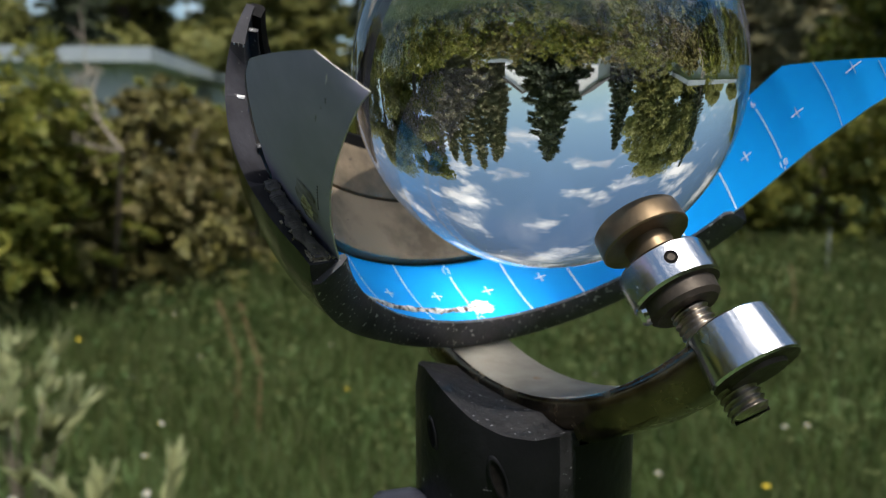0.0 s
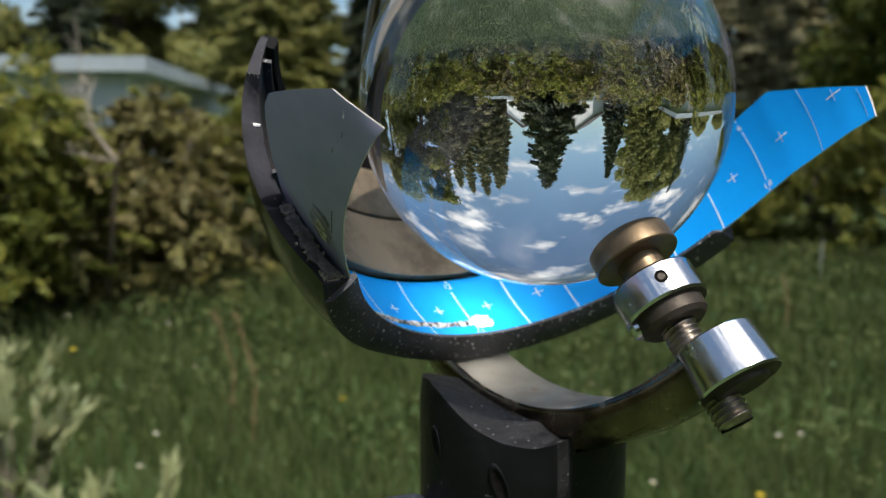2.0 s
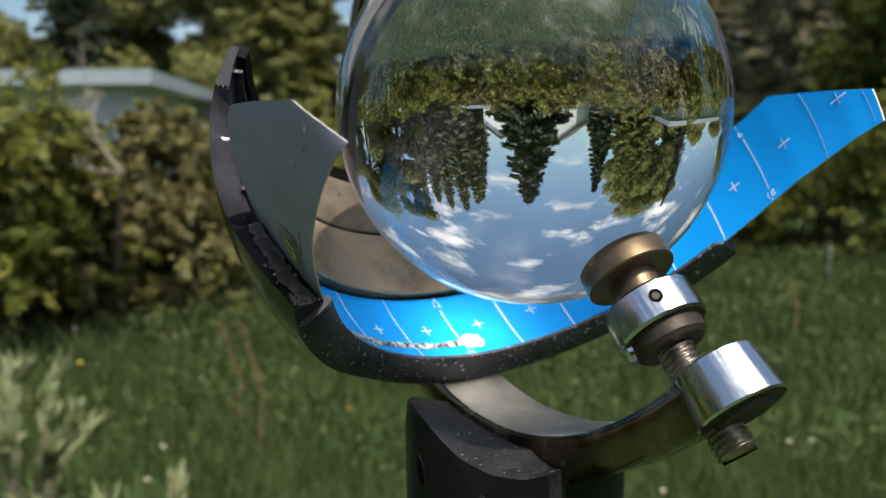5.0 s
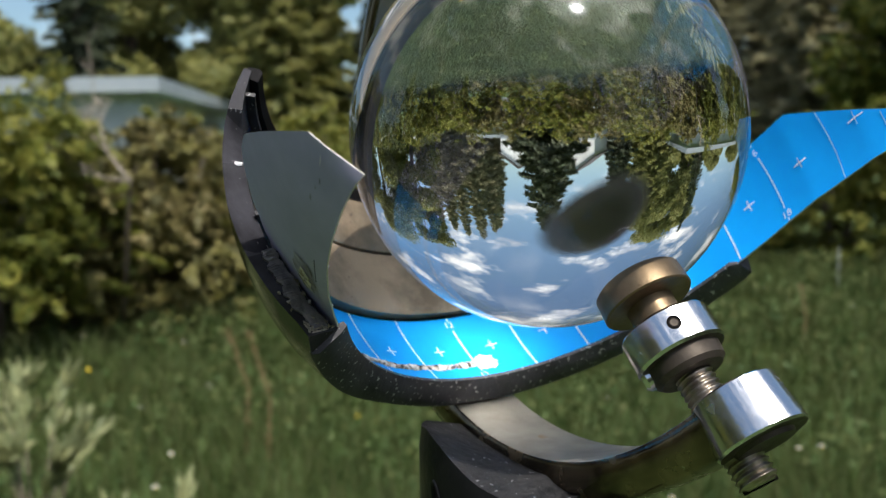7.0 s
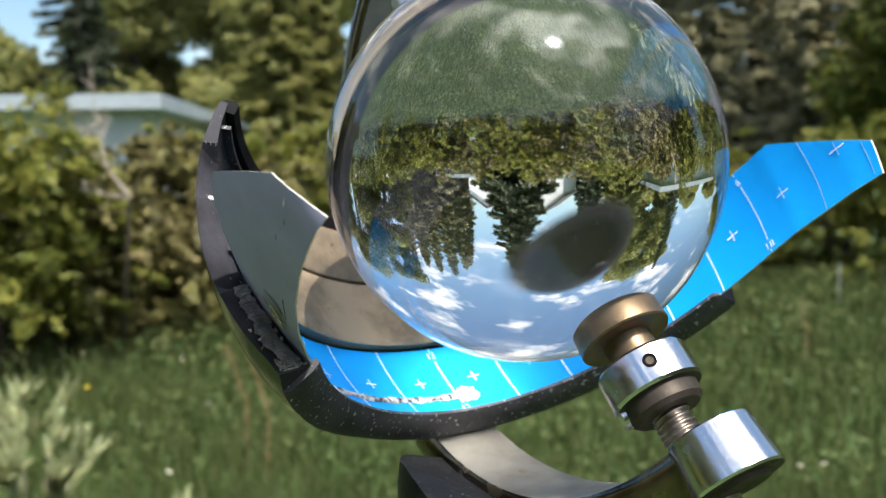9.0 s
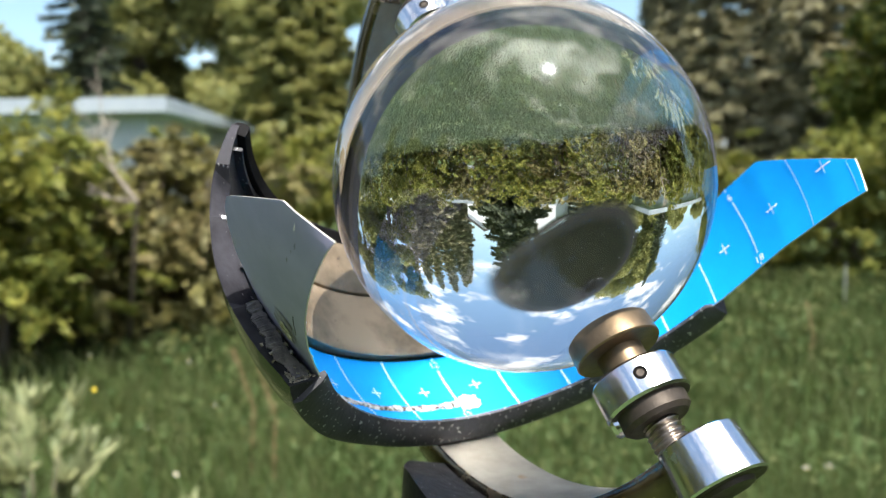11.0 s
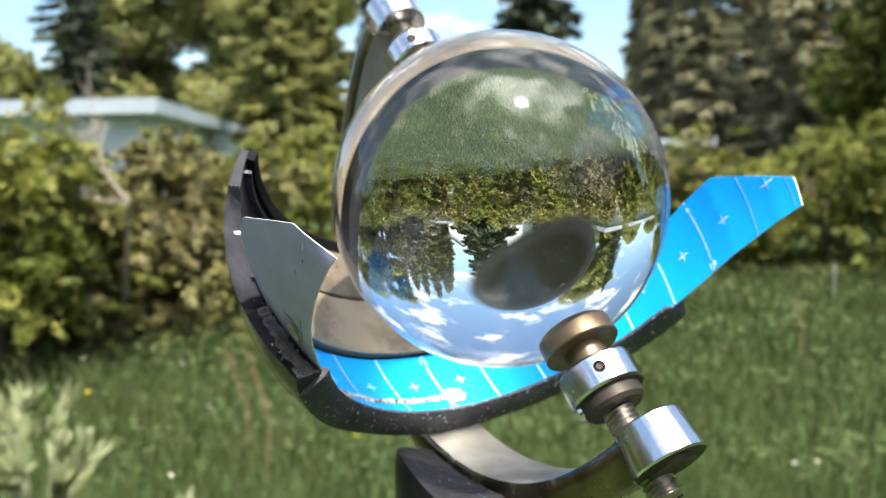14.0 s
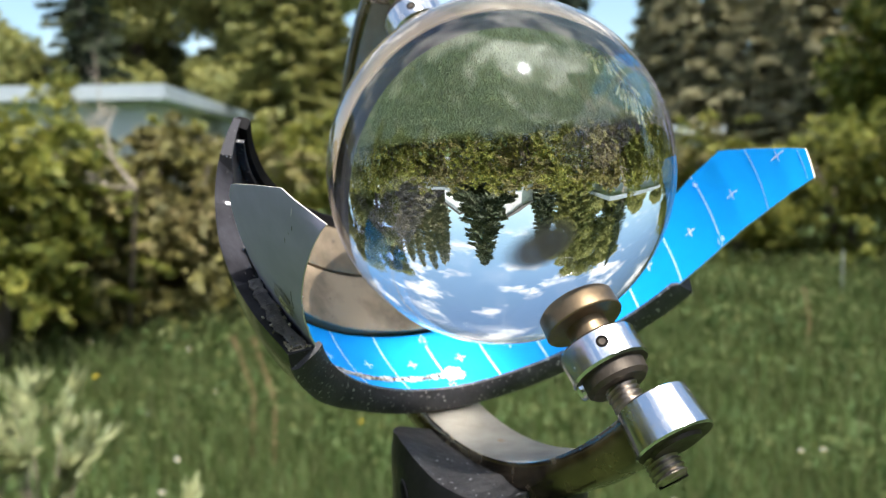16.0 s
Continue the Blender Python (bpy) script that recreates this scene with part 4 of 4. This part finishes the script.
def conifer(x, y, high, wide, mat, seed, n=26000, leaf=0.19, label="tall dark spruce with drooping boughs", base=0.08):
    rng = np.random.default_rng(seed)
    ob = thing("conifer", (x, y, 0), label, "tree")
    bm = bmesh.new()
    tube_bm(bm, (x, y, -0.1), (x, y, high), 0.02 * high, 0.002 * high, 9)
    boughs = 150
    hz = base + (0.98 - base) * np.arange(boughs) / boughs
    t = np.arange(boughs) * 2.4 + rng.random(boughs)
    reach = wide * (1 - hz) ** 0.8 * rng.uniform(0.6, 1.1, boughs) + 0.06
    for i in range(0, boughs, 5):
        tube_bm(bm, (x, y, hz[i] * high), (x + reach[i] * math.cos(t[i]) * 0.9, y + reach[i] * math.sin(t[i]) * 0.9, hz[i] * high - 0.2 * reach[i]), 0.03, 0.008, 5)
    part("trunk", bm, BARK, ob)
    pick = rng.choice(boughs, n, p=reach / reach.sum())
    f = rng.random(n) ** 0.6
    out = np.stack([np.cos(t[pick]), np.sin(t[pick]), 0 * f], 1)
    side = np.stack([-np.sin(t[pick]), np.cos(t[pick]), 0 * f], 1)
    rch = reach[pick]
    pts = out * (f * rch)[:, None] + side * (rng.normal(size=n) * 0.16 * rch * (1.15 - f))[:, None]
    pts[:, 2] = hz[pick] * high - 0.28 * rch * f ** 1.6 + 0.12 * rch * f ** 4 - rng.random(n) * 0.12
    pts += np.array([x, y, 0])
    al, ac = leaves(rng, pts, leaf, out * 0.5 + np.array([0, 0, 0.9]), 0.3, 0.5, out + np.array([0, 0, -0.35]))
    quads_mesh("crown", pts, al, ac, mat, ob)
    return ob


def place(bearing, dist):
    """Plan place at a bearing (degrees, right positive) and distance from the ball."""
    return dist * math.sin(radians(bearing)) + 0.03, dist * math.cos(radians(bearing)) + 0.23


# hedge, from beside the camera's left round to the right
seed = 10
for bearing, dist, wide, high, mat, label in [
    (-52, 5.4, 1.1, 1.7, L_CEDAR, "yellow-green cedar bush in the hedge"), (-41, 6.0, 1.0, 1.6, L_CEDAR, "yellow-green cedar bush in the hedge"),
    (-31, 6.3, 0.95, 1.75, L_CEDAR, "yellow-green cedar bush in the hedge"), (-25, 6.9, 0.85, 1.68, L_BROWN, "half-dry olive bush with bare twigs"),
    (-19, 7.4, 1.0, 1.62, L_BROWN, "half-dry olive bush with bare twigs"), (-21.3, 7.2, 0.7, 1.70, L_BROWN, "half-dry olive bush with bare twigs"), (-13, 8.3, 1.0, 1.78, L_CEDAR, "yellow-green cedar bush in the hedge"),
    (-7, 9.2, 1.1, 1.65, L_CEDAR, "yellow-green cedar bush in the hedge"), (-1, 10.0, 1.1, 1.6, L_BROWN, "half-dry olive bush with bare twigs"),
    (6, 10.6, 1.2, 1.6, L_CEDAR, "yellow-green cedar bush in the hedge"), (13, 11.0, 1.2, 1.5, L_BROWN, "half-dry olive bush with bare twigs"),
    (19, 11.2, 1.2, 1.5, L_CEDAR, "yellow-green cedar bush in the hedge"), (25, 11.0, 1.2, 1.65, L_CEDAR, "yellow-green cedar bush in the hedge"),
    (31, 10.6, 1.2, 1.9, L_CEDAR, "yellow-green cedar bush in the hedge"), (38, 10.2, 1.3, 2.0, L_DARK, "dark green bush in the hedge"),
    (46, 10.0, 1.3, 2.0, L_CEDAR, "yellow-green cedar bush in the hedge"), (55, 9.8, 1.3, 2.0, L_DARK, "dark green bush in the hedge"),
    (65, 9.6, 1.4, 2.0, L_CEDAR, "yellow-green cedar bush in the hedge"), (-64, 5.2, 1.1, 1.7, L_DARK, "dark green bush in the hedge"),
    (-78, 5.4, 1.1, 1.8, L_CEDAR, "yellow-green cedar bush in the hedge"), (77, 9.5, 1.4, 2.0, L_DARK, "dark green bush in the hedge"),
]:
    seed += 1
    last_bush = bush(*place(bearing, dist), wide, high, mat, seed, label=label)


def sprig_shrub(x, y, high, wide, stems, seed, label):
    """A young shrub of bare stems with slim pale leaves set along their ends."""
    rr = random.Random(seed)
    ob = thing("shrub", (x, y, 0), label, "shrub")
    bm = bmesh.new()
    cs, al, ac = [], [], []
    for _ in range(stems):
        t = rr.random() * 6.28
        tip = Vector((x + wide * rr.uniform(0.4, 1.0) * math.cos(t), y + wide * rr.uniform(0.4, 1.0) * math.sin(t), high * rr.uniform(0.55, 1.0)))
        mid = Vector((x, y, 0)).lerp(tip, 0.5) + Vector((0, 0, 0.16 * high))
        tube_bm(bm, (x, y, -0.03), mid, 0.0045, 0.003, 6)
        tube_bm(bm, mid, tip, 0.003, 0.0012, 6)
        for k in range(36):
            f = k / 35
            p = mid.lerp(tip, f)
            d = ((tip - mid).normalized() + Vector((rr.uniform(-1, 1), rr.uniform(-1, 1), rr.uniform(-0.3, 0.8))) * 0.62).normalized()
            ln = rr.uniform(0.028, 0.054)
            e = d.cross(Vector((rr.uniform(-1, 1), rr.uniform(-1, 1), 1))).normalized() * ln * 0.30
            cs.append(p + d * ln), al.append(d * ln), ac.append(e)
    part("stem", bm, BARK, ob, "thin greyish stems")
    quads_mesh("foliage", np.array(cs), np.array(al), np.array(ac), L_PALE, ob)
    return ob


for sx, sy, hh, ww, st, sd in [(-1.42, 2.7, 0.66, 0.42, 13, 71), (-1.8, 2.9, 0.74, 0.5, 14, 73), (-1.0, 2.1, 0.47, 0.30, 8, 72), (-0.86, 2.3, 0.46, 0.26, 7, 74)]:
    sprig_shrub(sx, sy, hh, ww, st, sd, "silvery green young shrub in the grass")


def dock_stem(x, y, high, seed):
    """A dry dock: an upright stem with whorls of rusty seed."""
    rr = random.Random(seed)
    ob = thing("dock_plant", (x, y, 0), "dry reddish-brown dock stem in the meadow grass", "plant", "dry docks in the meadow")
    bm = bmesh.new()
    mid, tip = Vector((x + 0.03, y, high * 0.55)), Vector((x + rr.uniform(-0.08, 0.02), y, high))
    tube_bm(bm, (x, y, -0.03), mid, 0.004, 0.003, 6)
    tube_bm(bm, mid, tip, 0.003, 0.0012, 6)
    part("stem", bm, RUST, ob)
    cs, al, ac = [], [], []
    for k in range(220):
        p = mid.lerp(tip, rr.random() ** 0.7) if k % 3 else Vector((x, y, 0)).lerp(mid, rr.uniform(0.45, 1))
        e = Vector((rr.gauss(0, 1), rr.gauss(0, 1), rr.gauss(0, 0.6))).normalized()
        cs.append(p + e * rr.uniform(0.003, 0.014)), al.append(e * 0.006), ac.append(e.orthogonal().normalized() * 0.005)
    quads_mesh("seed_head", np.array(cs), np.array(al), np.array(ac), RUST, ob)


RUST = material("rusty_seed", (0.17, 0.11, 0.05), (0.25, 0.18, 0.08), rough=0.8, scale=30, sub=0.2)
for dx, dy, dh, ds in [(-0.83, 3.6, 0.68, 3), (-1.0, 3.9, 0.62, 4), (2.35, 5.6, 0.5, 5)]:
    dock_stem(dx, dy, dh, ds)


def bare_branch(x, y, z):
    ob = thing("dead_branch", (x, y, 0), "bare pale dead branch standing up in the hedge", "branch")
    rr = random.Random(5)

    def limb(p, q, r0, r1, mat=TWIG):
        bm = bmesh.new()
        tube_bm(bm, p, q, r0, r1, 6)
        part("limb", bm, mat, ob)

    def grow(p, d, ln, r, depth):
        q = p + d * ln
        limb(p, q, r, r * 0.7)
        if depth:
            for _ in range(2 if depth > 1 else 3):
                e = (d + Vector((rr.uniform(-0.8, 0.8), rr.uniform(-0.3, 0.3), rr.uniform(-0.3, 0.6)))).normalized()
                grow(q, e, ln * rr.uniform(0.55, 0.85), r * 0.65, depth - 1)
    limb(Vector((x - 0.6, y + 1.2, -0.05)), Vector((x, y, z)), 0.018, 0.013, BARK)
    grow(Vector((x, y, z)), Vector((-0.45, -0.1, 0.7)).normalized(), 0.21, 0.014, 3)
    grow(Vector((x, y, z)), Vector((-0.9, -0.1, 0.15)).normalized(), 0.17, 0.011, 2)


bare_branch(-2.02, 5.35, 1.27)


def sapling(x, y, high):
    """A thin half-dead sapling: a bare leader, some twigs and one leafy tuft."""
    ob = thing("sapling", (x, y, 0), "thin half-dead sapling with one leafy tuft, rising from the hedge", "sapling")
    rr = random.Random(9)
    bm = bmesh.new()
    p = Vector((x + 0.14, y, -0.05))
    stem = [p]
    for k in range(1, 9):
        q = Vector((x + 0.14 - 0.16 * k / 8 + rr.uniform(-0.02, 0.02), y + rr.uniform(-0.02, 0.02), high * k / 8))
        tube_bm(bm, p, q, 0.016 - 0.0016 * (k - 1), 0.016 - 0.0016 * k, 7)
        stem.append(q)
        p = q
    for k in (5, 6, 6, 7, 7, 8):
        d = Vector((rr.uniform(-1, 1), rr.uniform(-0.5, 0.5), rr.uniform(0.3, 1))).normalized()
        tw = bmesh.new()
        tube_bm(tw, stem[k], stem[k] + d * rr.uniform(0.12, 0.28), 0.004, 0.0015, 5)
        part("twig", tw, TWIG, ob)
    twig = Vector((x - 0.3, y - 0.03, high * 0.86))
    tw = bmesh.new()
    tube_bm(tw, stem[6], twig, 0.005, 0.002, 5)
    part("twig", tw, TWIG, ob)
    bmesh.ops.remove_doubles(bm, verts=bm.verts, dist=0.004)
    part("stem", bm, TWIG, ob)
    rng = np.random.default_rng(6)
    pts = np.array(twig) + rng.normal(size=(320, 3)) * np.array([0.065, 0.06, 0.07])
    al, ac = leaves(rng, pts, 0.03, np.array([0, 0, 0.8]), 0.5)
    quads_mesh("foliage", pts, al, ac, L_CEDAR, ob)


sapling(-3.05, 7.35, 2.42)

# trees behind
for bearing, dist, high, wide, sd in [(-30, 36, 6.4, 3.4, 81), (-20.3, 40, 15.5, 3.9, 83), (-15, 40, 17.0, 5.0, 85), (-11.5, 38, 13.5, 4.0, 87), (-42, 34, 6.0, 3.2, 89), (30.5, 20, 9.5, 2.6, 86), (44, 18, 9.0, 3.4, 91), (-58, 22, 8.5, 4, 88), (62, 20, 8.5, 4, 93)]:
    last_broad = broadleaf(*place(bearing, dist), high, wide, L_TREE if sd % 2 else L_CEDAR, sd, leaf=0.15 * max(1, dist / 27))
for bearing, dist, high, wide, sd in [(-23.4, 34, 15.0, 2.3, 71), (6.1, 17.5, 6.6, 2.3, 92), (-4.5, 26, 8.4, 1.5, 63), (-9.0, 26, 9.0, 1.9, 103), (-11.5, 24, 10.0, 2.0, 101), (13.6, 27, 9.2, 1.6, 94), (14.5, 26, 9.4, 1.7, 95), (17, 25, 10.0, 1.9, 96), (20, 27, 10.6, 2.0, 97), (22.6, 24, 9.2, 2.0, 98), (25.5, 27, 10.0, 2.2, 99)]:
    last_conifer = conifer(*place(bearing, dist), high, wide, L_TREE if sd > 100 else L_FIR if sd in (71, 63, 92) else L_SPRUCE, sd)


# garden closed round behind with added, unseen copies that shut sky out of reflections
ring = random.Random(31)
for k in range(16):
    x, y = place(84 + 12.3 * k, ring.uniform(15, 19))
    copy_thing(last_conifer if k % 3 == 0 else last_broad, Matrix.Translation((x, y, 0)) @ Matrix.Rotation(ring.uniform(0, 6), 4, "Z"))
for k in range(22):
    x, y = place(88 + 9 * k, ring.uniform(9.0, 10.5))
    copy_thing(last_bush, Matrix.Translation((x, y, 0)) @ Matrix.Rotation(ring.uniform(0, 6), 4, "Z"))


def house(name, x, y, turn, wide, deep, high, wall, label, pitch=0.0, fascia=0.25, over=0.45):
    """A house with fascia boards and a roof; pitch 0: a low flat roof, else a gable towards -y of its own."""
    ob = thing(name, (x, y, 0), label, "house")
    m = Matrix.Translation((x, y, 0)) @ Matrix.Rotation(radians(turn), 4, "Z")
    ax, ay, az = Vector((1, 0, 0)), Vector((0, 1, 0)), Vector((0, 0, 1))

    def put(nm, bm, mat, parent, lab=""):
        bmesh.ops.transform(bm, matrix=m, verts=bm.verts)
        return part(nm, bm, mat, parent, lab, smooth=False)
    bm = bmesh.new()
    peak = wide / 2 * math.tan(radians(pitch))
    prof = [(-wide / 2, 0), (wide / 2, 0), (wide / 2, high), (0, high + peak), (-wide / 2, high)]
    A = [bm.verts.new((px, 0, pz)) for px, pz in prof]
    B = [bm.verts.new((px, deep, pz)) for px, pz in prof]
    bm.faces.new(A)
    bm.faces.new(B[::-1])
    for k in range(5):
        bm.faces.new((A[k], B[k], B[(k + 1) % 5], A[(k + 1) % 5]))
    bmesh.ops.recalc_face_normals(bm, faces=bm.faces)
    wl_ = put("wall", bm, wall, ob)
    for s in (-1, 1):
        bm = bmesh.new()
        e = wide / 2 + over
        z0 = high - over * math.tan(radians(pitch)) + 0.02
        z1 = high + peak + 0.02
        pts = [(0, z1), (s * e, z0), (s * e, z0 + fascia), (0, z1 + fascia)]
        A = [bm.verts.new((px, -over, pz)) for px, pz in pts]
        B = [bm.verts.new((px, deep + over, pz)) for px, pz in pts]
        bm.faces.new(A)
        bm.faces.new(B[::-1])
        for k in range(4):
            bm.faces.new((A[k], B[k], B[(k + 1) % 4], A[(k + 1) % 4]))
        bmesh.ops.recalc_face_normals(bm, faces=bm.faces)
        put("roof", bm, ROOF if pitch else FASCIA, ob, "" if pitch else "pale blue-grey roof edge")
    for wx in (-0.28, 0.2):
        w = put("window", box(Vector((wx * wide, -0.01, high * 0.55)), ax, ay, az, 0.55, 0.04, 0.5), FASCIA, ob)
        put("pane", box(Vector((wx * wide, -0.06, high * 0.55)), ax, ay, az, 0.47, 0.01, 0.42), PANE, w)
    return ob


house("bungalow", -10.05, 16.2, 6.0, 8.2, 20.0, 2.56, GREY_WALL, "low pale house with flat blue-grey roof behind the hedge", 0.0, 0.28)
house("gabled_house", *place(9.9, 21), 6, 1.9, 5, 2.7, WHITE_WALL, "white gabled house with dark roof behind the hedge", 36, 0.10, 0.1)
house("gabled_house", *place(2.4, 21), 10, 2.2, 5, 2.9, WHITE_WALL, "white gabled house with dark roof behind the hedge", 36, 0.10, 0.1)


house("shed", *place(11.6, 19.5), -8, 3.2, 4, 1.7, GREY_WALL, "small pale shed with a flat light roof behind the hedge", 0.0, 0.16)


GALV = material("dull_galvanised_rod", (0.16, 0.18, 0.16), (0.22, 0.24, 0.22), rough=0.6, metal=0.3, scale=60)


def stake(x, y, high):
    ob = thing("stake", (x, y, 0), "thin pale metal stake standing in the grass", "stake")
    bm = bmesh.new()
    tube_bm(bm, (x, y, -0.1), (x, y, high), 0.006, 0.006, 12)
    part("rod", bm, GALV, ob)
    part("cap", lathe([(0, 0.008), (0.015, 0.008), (0.022, 0.005), (0.024, 0)], (x, y, high), (0, 0, 1), 12), GALV, ob)


stake(3.55, 7.7, 0.46)


def flower(x, y, high, size, mat, core, label, name):
    ob = thing(name, (x, y, 0), label, "flower", "flowers in the meadow")
    bm = bmesh.new()
    tube_bm(bm, (x, y, -0.02), (x, y, high), 0.002, 0.0015, 5)
    part("stem", bm, GRASS, ob)
    bm = bmesh.new()
    for k in range(9):
        t = 6.2832 * k / 9
        u, v = Vector((math.cos(t), math.sin(t), 0.25)), Vector((-math.sin(t), math.cos(t), 0))
        c = Vector((x, y, high))
        bm.faces.new([bm.verts.new(c + p) for p in (u * 0.1 * size, u * 0.7 * size + v * 0.3 * size, u * size, u * 0.7 * size - v * 0.3 * size)])
    part("petals", bm, mat, ob)
    part("core", lathe([(0.0, 0.32 * size), (0.2 * size, 0.25 * size), (0.28 * size, 0.0)], (x, y, high), (0, 0, 1), 10), core, ob)
    return ob


daisy = flower(1.35, 3.2, 0.26, 0.014, PETAL_W, PETAL_Y, "white daisy flower in the meadow grass", "daisy")
buttercup = flower(1.05, 2.6, 0.28, 0.015, PETAL_Y, PETAL_Y, "yellow buttercup in the meadow grass", "buttercup")
frng = random.Random(21)
for i in range(52):
    d = frng.uniform(1.8, 8.5)
    a = radians(frng.uniform(-32, 34))
    src = daisy if frng.random() < 0.94 else buttercup
    copy_thing(src, Matrix.Translation((d * math.sin(a), d * math.cos(a), frng.uniform(-0.06, 0.04))) @ Matrix.Rotation(frng.uniform(0, 6), 4, "Z") @ Matrix.Rotation(frng.uniform(-0.5, 0.5), 4, "X"))
